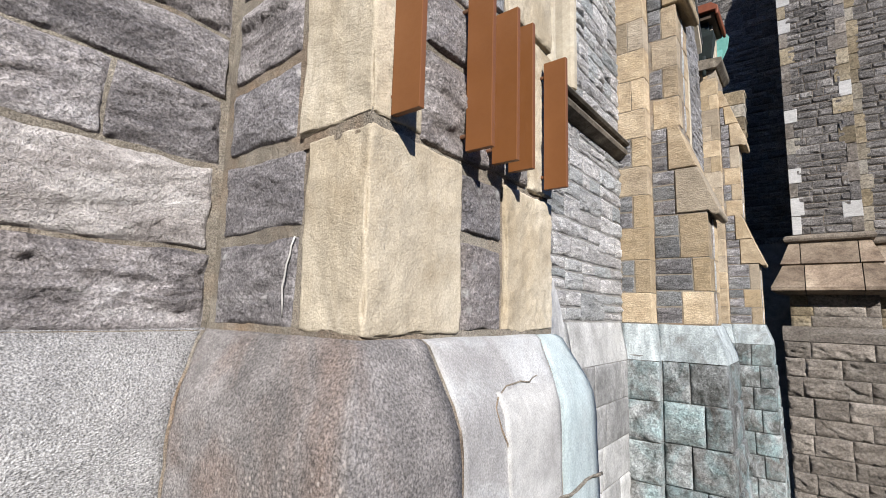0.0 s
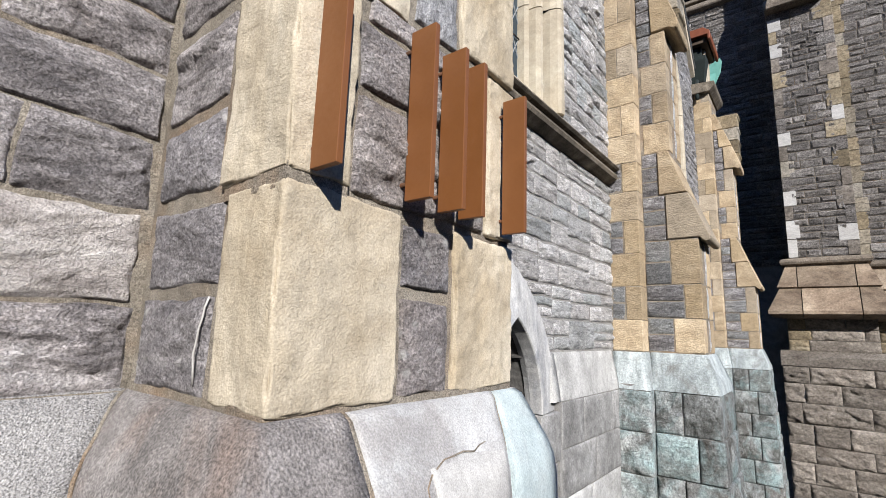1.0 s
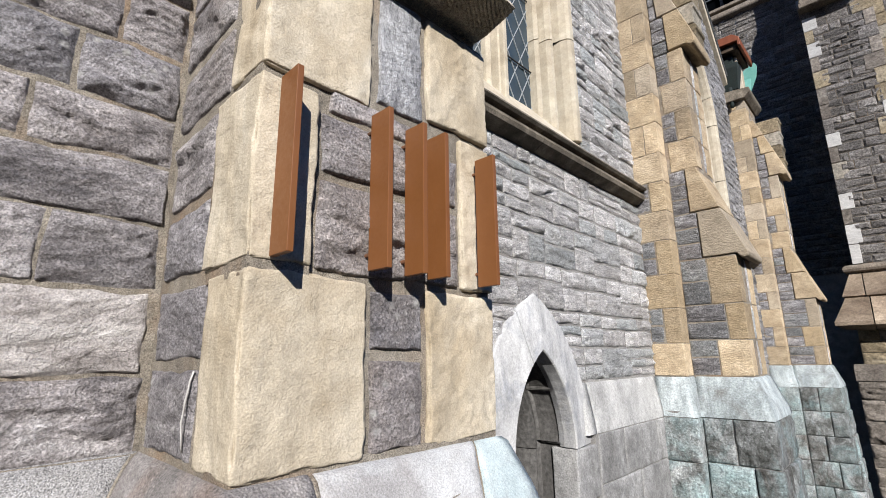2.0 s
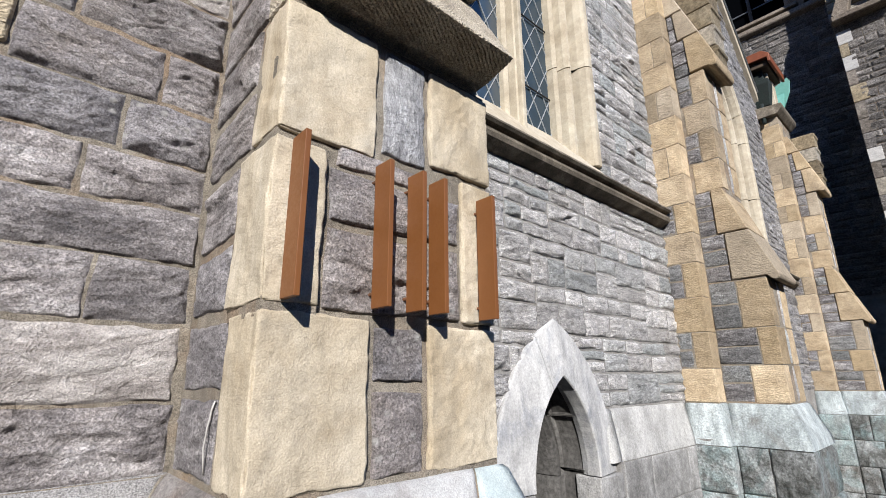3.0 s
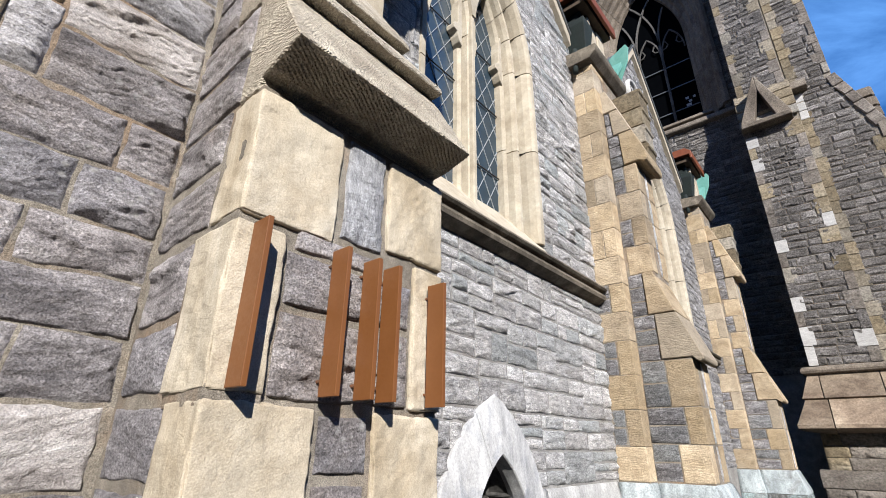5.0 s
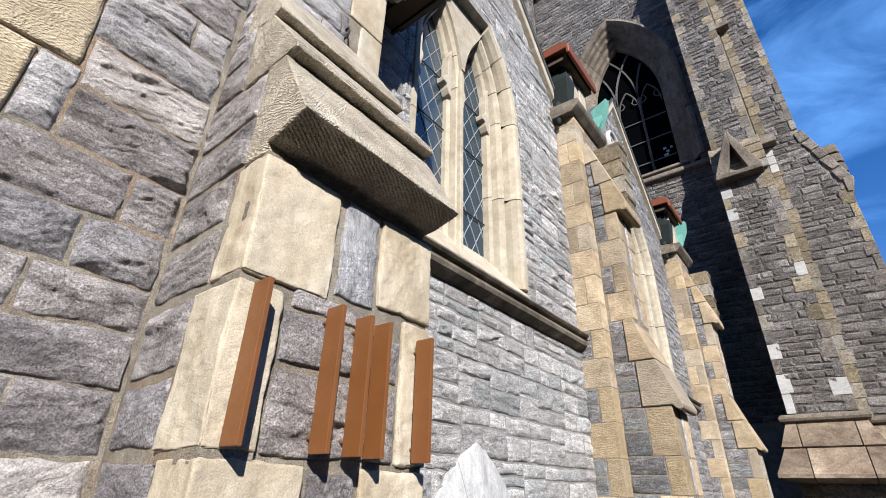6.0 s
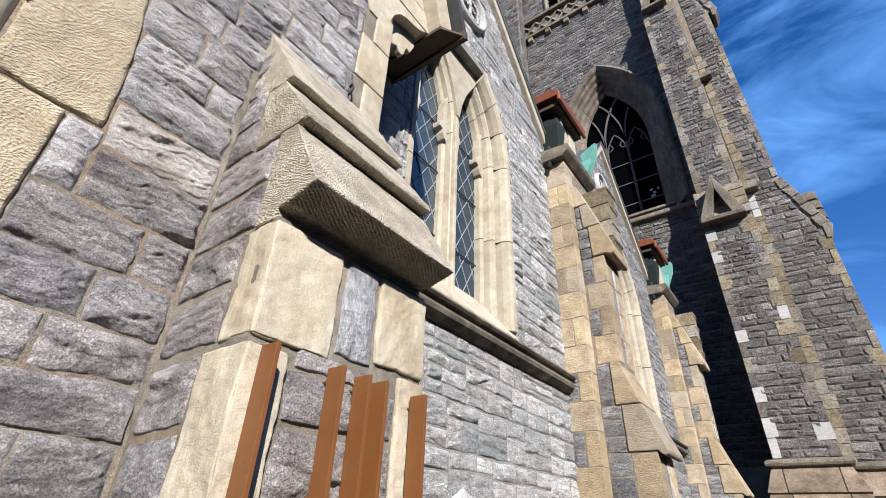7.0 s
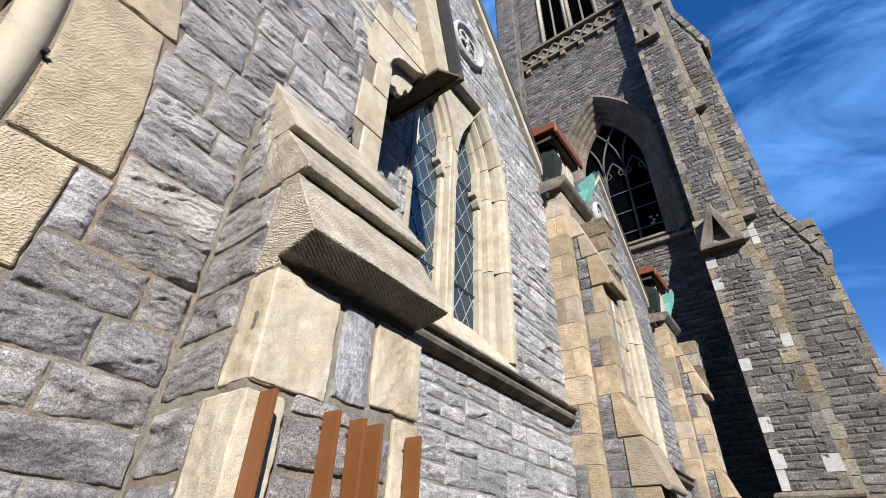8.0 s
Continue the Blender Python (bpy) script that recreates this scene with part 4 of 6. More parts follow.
cap_block([(-0.58, 2.704), (-0.502, 2.704), (-0.497, 2.736), (-0.462, 2.737), (-0.356, 2.766), (-0.505, 3.034), (-0.58, 3.034)], 0.427, 0.994, 1)
cap_block([(-0.713, 3.042), (-0.465, 3.042), (-0.468, 3.064), (-0.655, 3.320), (-0.75, 3.320)], 0.430, 0.990, 2)
cap_block([(-0.81, 3.328), (-0.620, 3.328), (-0.626, 3.352), (-0.91, 3.805), (-0.95, 3.805)], 0.433, 0.986, 3)

# the underside of the lowest cap, cut in slanting rows by the chisel
gy, gs = np.meshgrid(np.linspace(0.430, 0.990, 260), np.linspace(0.0, 1.0, 48), indexing="ij")
su = gs * 0.108
lane = (0.86 * su + 0.5 * gy + 0.0025 * fbm(np.stack([gy.ravel() * 14, su.ravel() * 14, gy.ravel() * 0], 1), 3, 77).reshape(gy.shape)) / 0.0098
cross = (0.5 * su - 0.86 * gy) / 0.0085 + 0.5 * np.floor(lane)
depth = 0.0052 * np.abs(2 * (lane - np.floor(lane)) - 1) * (0.55 + 0.45 * np.abs(2 * (cross - np.floor(cross)) - 1)) * np.clip(np.minimum(gs, 1 - gs) * 9, 0, 1)
px, pz = -0.462 - 0.104 * -gs + 0.264 * (depth - 0.0005), 2.737 + 0.0285 * gs - 0.9645 * (depth - 0.0005)
nc = gy.shape[1]
quads = [(i * nc + j, i * nc + j + 1, (i + 1) * nc + j + 1, (i + 1) * nc + j) for i in range(gy.shape[0] - 1) for j in range(nc - 1)]
mesh_object("tooled_soffit", np.stack([px.ravel(), gy.ravel(), pz.ravel()], 1), quads, CAPSTONE, near, "dark chisel-tooled underside", smooth=False)

# ---- plinth ----


def plinth_bm(segs, prof, rough=0.0015, seed=0, step=0.03):
    """A plinth stone along one or more stretches (start, end, outward, mitre at start, mitre at end) with a profile of (offset, z)."""
    V, F = [], []
    fine = []
    for (o0, z0), (o1, z1) in zip(prof, prof[1:]):
        n = max(1, int(math.hypot(o1 - o0, z1 - z0) / step))
        fine += [(o0 + (o1 - o0) * i / n, z0 + (z1 - z0) * i / n) for i in range(n)]
    fine.append(prof[-1])
    for a, b, nrm, ma, mb in segs:
        a, b, nrm = np.array(a, float), np.array(b, float), np.array(nrm, float)
        L = np.linalg.norm(b - a)
        t = (b - a) / L
        m = max(2, int(L / step))
        base = len(V)
        for o, z in fine:
            p0, p1 = a + nrm * o + t * o * ma, b + nrm * o + t * o * mb
            for i in range(m + 1):
                p = p0 + (p1 - p0) * i / m
                V.append((p[0], p[1], z))
        for k in range(len(fine) - 1):
            for i in range(m):
                q = base + k * (m + 1) + i
                F.append((q, q + m + 1, q + m + 2, q + 1))
        for i in (0, m):
            idx = [base + k * (m + 1) + i for k in range(len(fine))]
            V.append((*(a if i == 0 else b), prof[-1][1]))
            F.append(tuple(idx + [len(V) - 1]))
    P = np.array(V)
    k = rough * fbm(P * 14, 4, seed)
    P = P + np.stack([k, -k, k * 0.4], 1)
    bm = bmesh.new()
    vs = [bm.verts.new(p) for p in P]
    for f in F:
        bm.faces.new([vs[i] for i in f])
    bmesh.ops.remove_doubles(bm, verts=bm.verts, dist=0.0008)
    return bm


PROF = [(-0.05, 1.762), (0.004, 1.760), (0.018, 1.752), (0.066, 1.672), (0.080, 1.640), (0.086, 1.60), (0.09, 1.45), (0.10, 0.9), (0.105, -1.5)]
plinth = thing("plinth_1", "battered granite plinth under the porch wall and corner buttress", "plinth", "structure")
g = 0.003
part("plinth_stone", plinth_bm([((WX, -1.4), (WX, NY0 - g), (1, 0), 0, -1)], PROF, 0.002, 1, 0.02), GRANITE_LIGHT, plinth, "light bush-hammered granite", smooth=True)
part("plinth_stone", plinth_bm([((WX + g, NY0), (NX, NY0), (0, -1), 1, 1), ((NX, NY0), (NX, 0.548 - g), (1, 0), -1, 0)], PROF, 0.003, 2, 0.015), GRANITE_DARK, plinth, "dark purplish granite", smooth=True)
part("plinth_stone", plinth_bm([((NX, 0.548 + 0.006), (NX, 0.926 - g), (1, 0), 0.0, -0.7)], PROF, 0.003, 3, 0.012), GRANITE_PALE, plinth, "pale granite with a whitened patch", smooth=True)
crack = [(0.83, 1.690), (0.805, 1.687), (0.785, 1.681), (0.757, 1.685), (0.73, 1.683), (0.705, 1.682), (0.688, 1.676), (0.667, 1.668), (0.652, 1.655), (0.65, 1.64), (0.655, 1.625), (0.668, 1.60), (0.674, 1.575), (0.676, 1.55)]
part("patch", plinth_bm([((NX, 0.668), (NX, 0.918), (1, 0), 0.0, -0.7)], [(0.052, 1.684)] + [(o + 0.0025, z) for o, z in PROF if 1.5 < z < 1.68] + [(0.091, 1.478)], 0.002, 9, 0.012), GRANITE_WHITE, plinth, "smooth whitened repair patch", smooth=True)
part("crack", tube([(NX - 0.0006 + float(np.interp(-z, [-q for _, q in PROF], [o for o, _ in PROF])), y, z) for y, z in crack], 0.0015, 5), MORTAR, plinth, "thin tan crack")
part("plinth_stone", plinth_bm([((NX, 0.926 + g), (NX, NY1), (1, 0), -0.7, 0.35)], PROF, 0.003, 4, 0.015), GRANITE_BLUE, plinth, "pale stone washed blue by copper", smooth=True)
part("plinth_stone", plinth_bm([((NX, NY1), (-1.33, NY1), (0, 1), -0.35, 0)], PROF, 0.002, 5, 0.04), GRANITE_WHITE, plinth, smooth=True)
for yj, mj in ((0.549, 0.0), (0.926, -0.7)):
    part("joint", plinth_bm([((NX, yj - 0.010), (NX, yj + 0.010), (1, 0), mj, mj)], [(o - 0.004, z - 0.002) for o, z in PROF], 0.0025, 8, 0.008), MORTAR, plinth, "tan mortar joint", smooth=True)
part("joint", tube([(NX + 0.089, y, 1.471 + 0.004 * math.sin(y * 40)) for y in np.linspace(0.66, 1.06, 18)], 0.004, 6), MORTAR, plinth, "tan mortar joint", smooth=True)
part("joint", tube([(WX + o + 0.001 + 0.003 * math.sin(z * 90), NY0 - o - 0.001, z) for o, z in ((float(np.interp(-z, [-q for _, q in PROF], [o for o, _ in PROF])), z) for z in np.linspace(1.755, 0.9, 60))], 0.0035, 6), MORTAR, plinth, "dark worn joint", smooth=True)
vb, fb = [], []
box_into(vb, fb, (-0.98, -1.4, 1.0), (WX + 0.012, NY0, 1.757))
box_into(vb, fb, (-0.98, NY0 - 0.001, 1.0), (NX - 0.002, NY1 - 0.01, 1.772))
mesh_object("bed_joint", vb, fb, MORTAR, plinth, "tan bed mortar", smooth=False)

# ---- upright plain metal bars on the buttress in place of raised numerals, two, one and two ----
for y0, y1 in ((0.457, 0.468), (0.641, 0.652), (0.727, 0.738), (0.788, 0.799), (0.945, 0.956)):
    bar = thing("metal_bar", "slim brown painted metal bar on rusty pins standing in for a numeral's stroke", "metal bar", group="bars on the buttress")
    bmq = bmesh.new()
    bmesh.ops.create_cube(bmq, size=1.0, matrix=Matrix.LocRotScale((-0.438, (y0 + y1) / 2, 2.231), None, (0.054, y1 - y0, 0.302)))
    part("strip", worn(bmq, 0.0012, 2), BRONZE, bar)
    for zz in (2.11, 2.35):
        part("pin", tube([(-0.52, (y0 + y1) / 2, zz), (-0.462, (y0 + y1) / 2, zz)], 0.004, 8), RUST, bar, "rusty pin", smooth=True)

# ---- nave bays ----
BAY, AXIS = 4.42, 2.50
BX = -1.34
EAVE_Z, APEX_Z = 6.42, 8.45


def rake(z):
    return 1.66 * max(0.0, min(1.0, (APEX_Z - z) / (APEX_Z - EAVE_Z)))


def bay_holes(dy, basement):
    l1, l2 = arch_holes(AXIS + dy - 0.30, 0.452, 3.46, 5.25, 6.325), arch_holes(AXIS + dy + 0.30, 0.452, 3.46, 5.25, 6.325)
    bs = arch_holes(2.475 + dy, 0.535, 0.5, 1.42, 2.255)

    def f(za, zb):
        z = (za + zb) / 2
        out = l1(za, zb) + l2(za, zb)
        if len(out) == 2:
            out = [(out[0][0], out[1][1])]
        out = out + (bs(za, zb) if basement else [])
        if z > EAVE_Z:
            w = rake(z)
            out += [(-5, AXIS + dy - w), (AXIS + dy + w, 30)]
        return out
    return f


def lancet_window(dy, parent):
    for s in (-1, 1):
        c = AXIS + dy + 0.30 * s
        ln = arch_line(c, 0.205, 3.5, 5.25, 6.02, 10)
        outer = [(0.0, -1.66), (0.0, -1.535), (0.018, -1.505), (0.028, -1.51), (0.034, -1.575), (0.066, -1.575), (0.072, -1.475), (0.088, -1.44), (0.112, -1.435), (0.122, -1.45), (0.128, -1.515), (0.156, -1.505), (0.162, -1.40), (0.18, -1.345), (0.205, -1.325), (0.246, -1.323), (0.25, -1.36)]
        inner = [(0.0, -1.66), (0.0, -1.555), (0.018, -1.525), (0.028, -1.53), (0.034, -1.585), (0.060, -1.585), (0.066, -1.50), (0.098, -1.465)]
        o_breaks, i_breaks = ([12, 15, 18, 22, 23, 24], [0, 2, 6, 12]) if s > 0 else ([0, 1, 2, 6, 9, 12], [12, 18, 22, 24])
        arch_frame("frame_stone", "x", c, 3.5, 5.25, 0.205, 6.02, outer, o_breaks, FRAMESTONE, parent, 0.009)
        arch_frame("frame_stone", "x", c, 3.5, 5.25, 0.205, 6.02, inner, i_breaks, FRAMESTONE, parent, 0.009)
        # cusps at the springing
        for e in (-1, 1):
            pts = [(c + e * (a if e > 0 else 0.215 - 0.35 * (0.215 - a)), z) for a, z in ((0.215, 5.08), (0.18, 5.11), (0.155, 5.16), (0.15, 5.20), (0.108, 5.215), (0.10, 5.25), (0.115, 5.28), (0.15, 5.295), (0.163, 5.33), (0.158, 5.45), (0.172, 5.58), (0.20, 5.66), (0.215, 5.66))]
            part("cusp", worn(prism(pts, "x", -1.59, -1.505), 0.012, 2), FRAMESTONE, parent)
        bm = bmesh.new()
        bm.faces.new([bm.verts.new((-1.595, u, z)) for u, z in ln])
        pane = part("pane", bm, GLASS, parent, "blue-grey leaded glass")
        pane.visible_shadow = False
        # the lead lattice of diamonds
        V, F = [], []

        def half_at(z):
            if z <= 5.25:
                return 0.205
            rise, half = 0.77, 0.205
            R = (half * half + rise * rise) / (2 * half)
            return max(0.0, math.sqrt(max(0, R * R - (z - 5.25) ** 2)) - (R - half))
        for direc in (-1, 1):
            k = -30
            while k < 30:
                zc = 4.6 + k * 0.29
                pts = []
                for j in range(41):
                    u = -0.205 + 0.41 * j / 40
                    z = zc + direc * u * 1.75
                    if 3.5 < z < 6.02 and abs(u) <= half_at(z):
                        pts.append((u, z))
                if len(pts) > 1:
                    (u0, z0), (u1, z1) = pts[0], pts[-1]
                    b = len(V)
                    for u, z in ((u0, z0 - 0.005), (u1, z1 - 0.005), (u1, z1 + 0.005), (u0, z0 + 0.005)):
                        V.append((-1.587, c + u, z))
                    for u, z in ((u0, z0 - 0.005), (u1, z1 - 0.005), (u1, z1 + 0.005), (u0, z0 + 0.005)):
                        V.append((-1.594, c + u, z))
                    F.extend([(b, b + 1, b + 2, b + 3), (b, b + 4, b + 5, b + 1), (b + 3, b + 2, b + 6, b + 7)])
                k += 1
        mesh_object("lead_lattice", V, F, CAME, parent, "pale lead lattice", smooth=False)
        for zz in (4.1, 4.75, 5.3):
            part("saddle_bar", tube([(-1.58, c - 0.205, zz), (-1.58, c + 0.205, zz)], 0.006, 6), IRON, parent)
    # near-black sheet: the unlit room's shade put into colour
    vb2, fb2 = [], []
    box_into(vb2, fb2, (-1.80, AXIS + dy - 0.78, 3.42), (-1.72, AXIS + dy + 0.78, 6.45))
    mesh_object("shade_sheet", vb2, fb2, SHADEBLACK, parent, smooth=False)
    # spandrel stones over the mullion, and the sill
    rise, half = 0.77, 0.205
    R = (half * half + rise * rise) / (2 * half)
    side = [(0.30 - max(0.0, math.sqrt(max(0, R * R - (z - 5.25) ** 2)) - (R - half)) - 0.088, z) for z in np.linspace(5.45, 5.98, 7)] + [(0.27, 6.12), (0.33, 6.26), (0.2, 6.33)]
    part("spandrel_stone", prism([(AXIS + dy + u, z) for u, z in side] + [(AXIS + dy - u, z) for u, z in side[::-1]], "x", -1.7, -1.44), FRAMESTONE, parent)
    part("mullion_face", worn(prism([(AXIS + dy - 0.02, 3.5), (AXIS + dy + 0.02, 3.5), (AXIS + dy + 0.02, 5.8), (AXIS + dy - 0.02, 5.8)], "x", -1.64, -1.452), 0.008), FRAMESTONE, parent)
    part("sill", worn(prism([(-1.68, 3.40), (-1.318, 3.40), (-1.318, 3.445), (-1.62, 3.82), (-1.68, 3.82)], "y", AXIS + dy - 0.755, AXIS + dy + 0.755), 0.004), FRAMESTONE, parent)


def string_course(dy, y0, y1, parent):
    prof = [(-1.40, 3.43), (-1.33, 3.43), (-1.235, 3.365), (-1.225, 3.345), (-1.24, 3.33), (-1.275, 3.325), (-1.28, 3.315), (-1.255, 3.30), (-1.245, 3.275), (-1.255, 3.25), (-1.285, 3.235), (-1.31, 3.22), (-1.345, 3.21), (-1.40, 3.21)]
    cutsy = [y0]
    while cutsy[-1] < y1 - 0.9:
        cutsy.append(cutsy[-1] + 0.78)
    cutsy[-1] = y1 if y1 - cutsy[-1] < 0.2 else cutsy[-1]
    if cutsy[-1] != y1:
        cutsy.append(y1)
    for a, b in zip(cutsy, cutsy[1:]):
        part("string_stone", prism(prof, "y", a + 0.002, b - 0.002), SILLSTONE, parent, smooth=False)


def snecked(rng, u0, u1, z0, z1, holes, joint=0.009):
    """Broken courses: deep bands in which tall stones stand beside pairs and threes of thin ones."""
    out, z = [], z0
    while z < z1 - 0.04:
        H = rng.uniform(0.19, 0.30)
        if z1 - (z + H) < 0.12:
            H = z1 - z
        u = u0
        while u < u1 - 0.02:
            w = rng.uniform(0.24, 0.62)
            if u1 - (u + w) < 0.16:
                w = u1 - u
            kind = rng.rand()
            zs = [0, 1] if kind < 0.16 and H < 0.25 else ([0, rng.uniform(0.36, 0.64), 1] if kind < 0.8 else [0, rng.uniform(0.26, 0.36), rng.uniform(0.6, 0.7), 1])
            for f0, f1 in zip(zs, zs[1:]):
                us = [u, u + w * rng.uniform(0.35, 0.65), u + w] if w > 0.34 and rng.rand() < 0.75 else [u, u + w]
                za, zb = z + H * f0, z + H * f1
                for p, q in zip(us, us[1:]):
                    for a, b in subtract(p, q, holes(za, zb)):
                        out.append((a + joint / 2, b - joint / 2, za + joint / 2, zb - joint / 2))
            u += w
        z += H
    return out


def nave_bay(n, dy, detailed):
    holes = bay_holes(dy, detailed)
    u0, u1 = (0.95, 4.25) if detailed else (4.85, 8.68)
    wall = backing(f"wall_bay_{n}", "x", u0, u1, -2.0, APEX_Z, BX - 0.001, 0.403, MORTAR_GREY, holes, 0.08,
                   label="coursed grey limestone nave wall with gable and paired lancets", category="wall")
    rng = np.random.RandomState(70 + n)
    rects = snecked(rng, 1.1 if detailed else u0, u1, 1.77, 3.21, holes) + snecked(rng, 1.1 if detailed else u0, u1, 3.43, APEX_Z, holes)
    if detailed:
        close = [r for r in rects if r[2] < 4.9 and r[1] > 1.8]
        rest = [r for r in rects if not (r[2] < 4.9 and r[1] > 1.8)]
        for i, (a, b, za, zb) in enumerate(close[:420]):
            rbox("stone", (BX - 0.06, a, za), (BX - 0.003, b, zb), RUBBLE_NAVE, wall, "x", r=0.003, step=0.0095, rock=0.046, wave=0.006, seed=1000 + i, tilt=0.003, sunk=0.003, lift=0.005, shoulder=0.007)
        rest += close[420:]
        for a, b, za, zb in rest:
            chip_part("stone", "x", a, b, za, zb, BX - 0.012, RUBBLE_NAVE, wall, rng, 0.010, 0.02)
    else:
        far_stones("stone_rest", "x", rects, BX - 0.012, RUBBLE_NAVE_FAR, wall, rng, "grey rock-faced limestone", 0.010, 0.02)
    win = thing(f"window_{n + 1}", "pair of cream sandstone lancets with diamond leaded glass", "window", "structure")
    lancet_window(dy, win)
    string = thing("string_course", "dark weathered stone string course with a roll below the window", "string course")
    string_course(dy, 1.02 if detailed else u0, 4.20 + dy, string)
    # gable coping, lead and pipe
    gab = thing("gable_coping", "cream stone gable coping with lead flashing and a thin pipe", "coping")
    for s in (-1, 1):
        y_out, y_in = AXIS + dy + s * 1.66, AXIS + dy
        k = 4
        for j in range(k):
            ya, yb = y_out + (y_in - y_out) * j / k, y_out + (y_in - y_out) * (j + 1) / k
            za, zb = EAVE_Z + (APEX_Z - EAVE_Z) * j / k, EAVE_Z + (APEX_Z - EAVE_Z) * (j + 1) / k
            part("coping_stone", worn(prism([(ya, za - 0.10), (ya, za + 0.05), (yb, zb + 0.045), (yb, zb - 0.105)], "x", -1.60, -1.27), 0.006, 1), FRAMESTONE, gab)
        part("flashing", worn(prism([(y_out, EAVE_Z + 0.055), (y_out, EAVE_Z + 0.085), (y_in, APEX_Z + 0.085), (y_in, APEX_Z + 0.055)], "x", -1.7, -1.25), 0.003, 1), LEAD, gab)
        part("pipe", tube([(-1.26, y_out, EAVE_Z + 0.10), (-1.26, y_in + s * 0.05, APEX_Z + 0.06)], 0.013, 8), DARKCOPPER, gab, smooth=True)
        part("roof_slope", prism([(y_out + s * 0.1, EAVE_Z - 0.1), (y_out + s * 0.1, EAVE_Z + 0.03), (y_in, APEX_Z + 0.05), (y_in, APEX_Z - 0.08)], "x", -6.0, -1.7), SLATE, gab)
    # round quatrefoil medallion
    med = thing("medallion", "round pale stone medallion with pierced tracery in the gable", "medallion")
    ring = bmesh.new()
    c = Vector((BX, AXIS + dy, 7.08)) if detailed else Vector((BX, AXIS + dy - 0.30, 7.22))
    tw = 40
    prof = [(0.30, -0.02), (0.30, 0.05), (0.275, 0.07), (0.25, 0.055), (0.235, 0.02), (0.21, -0.02)]
    rings = [[ring.verts.new(c + Vector((d, r * math.cos(2 * math.pi * i / tw), r * math.sin(2 * math.pi * i / tw)))) for i in range(tw)] for r, d in prof]
    for r0, r1 in zip(rings, rings[1:]):
        for i in range(tw):
            ring.faces.new((r0[i], r0[(i + 1) % tw], r1[(i + 1) % tw], r1[i]))
    part("ring", ring, NEWSTONE, med, smooth=True)
    # flat near-black disc on the wall, shade of a recess painted in
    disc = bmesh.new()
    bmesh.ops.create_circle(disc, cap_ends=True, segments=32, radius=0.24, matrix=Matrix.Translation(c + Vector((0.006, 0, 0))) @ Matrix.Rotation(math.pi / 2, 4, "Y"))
    part("shade_disc", disc, SHADEBLACK, med)
    for q in range(4):
        a = math.pi / 4 + q * math.pi / 2
        cc = c + Vector((0.02, 0.105 * math.cos(a), 0.105 * math.sin(a)))
        part("foil", tube([cc + Vector((0, 0.085 * math.cos(t), 0.085 * math.sin(t))) for t in np.linspace(0, 2 * math.pi, 20)], 0.018, 6), NEWSTONE, med, smooth=True)
    return wall


RUBBLE_NAVE_FAR = stone_material("rubble_nave_far", [(0.124, 0.121, 0.124), (0.236, 0.229, 0.232), (0.347, 0.338, 0.335), (0.446, 0.437, 0.428)], 5.0, (1, 1, 3.5),
                                 stain=(0.260, 0.223, 0.186), stain_amt=0.3, vary=(0.75, 1.2), grain=70, grain_amt=0.35, bump=1.0, bump_d=0.03, island=True, mottle=0.4, crack=0.5)
nave_bay(1, 0.0, True)
nave_bay(2, BAY, False)
# near-black sheets added behind the windows as the darkness of the nave
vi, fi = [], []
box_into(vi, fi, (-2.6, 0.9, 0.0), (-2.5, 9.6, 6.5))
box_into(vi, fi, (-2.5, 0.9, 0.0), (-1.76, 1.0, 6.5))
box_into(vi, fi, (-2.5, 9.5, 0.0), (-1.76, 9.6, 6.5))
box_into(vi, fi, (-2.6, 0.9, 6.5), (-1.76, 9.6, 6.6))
shade_box = mesh_object("wall_shade_box", vi, fi, SHADEBLACK, smooth=False)
tagged(shade_box, "near-black sheets standing in for the unlit nave interior", "wall", "", "structure")

# ---- basement window with pointed surround ----
base_win = thing("window_4", "small pointed basement window with a pale stone surround", "window", "structure")
BC = 2.475
# reveal takes the dark tracery colour to stand in for deep shade
arch_frame("reveal_stone", "x", BC, 0.5, 1.42, 0.30, 1.961, [(-0.002, -1.80), (-0.002, -1.55), (0.02, -1.54), (0.022, -1.40), (0.004, -1.37)], [0, 2, 7, 12, 17, 22, 24], TRACERY, base_win, 0.007)
arch_frame("voussoir", "x", BC, 1.40, 1.42, 0.30, 1.961, [(0.012, -1.40), (0.0, -1.36), (0.0, -1.284), (0.005, -1.276), (0.252, -1.318), (0.262, -1.324), (0.262, -1.37)], [0, 10, 14, 24], ARCHSTONE, base_win, 0.005)
for sy in (-1, 1):
    for za, zb, w in ((1.10, 1.396, 0.262), (0.80, 1.094, 0.22), (0.5, 0.794, 0.262)):
        ya, yb = sorted((BC + sy * 0.302, BC + sy * (0.302 + w)))
        rbox("jamb_stone", (-1.45, ya, za), (-1.283, yb, zb), PLINTH_GREY, base_win, "x", r=0.006, step=0.03, rough=0.0015, freq=12, seed=660 + int(za * 10) + sy, drop=False, chip=0.006)
# inner moulding darkened by colour too, as shade inside the opening
arch_frame("inner_moulding", "x", BC, 0.5, 1.38, 0.225, 1.82, [(0, -1.78), (0, -1.62), (0.01, -1.56), (0.025, -1.53), (0.05, -1.535), (0.075, -1.56)], [0, 2, 12, 22, 24], TRACERY, base_win, 0.006)
bmb = bmesh.new()
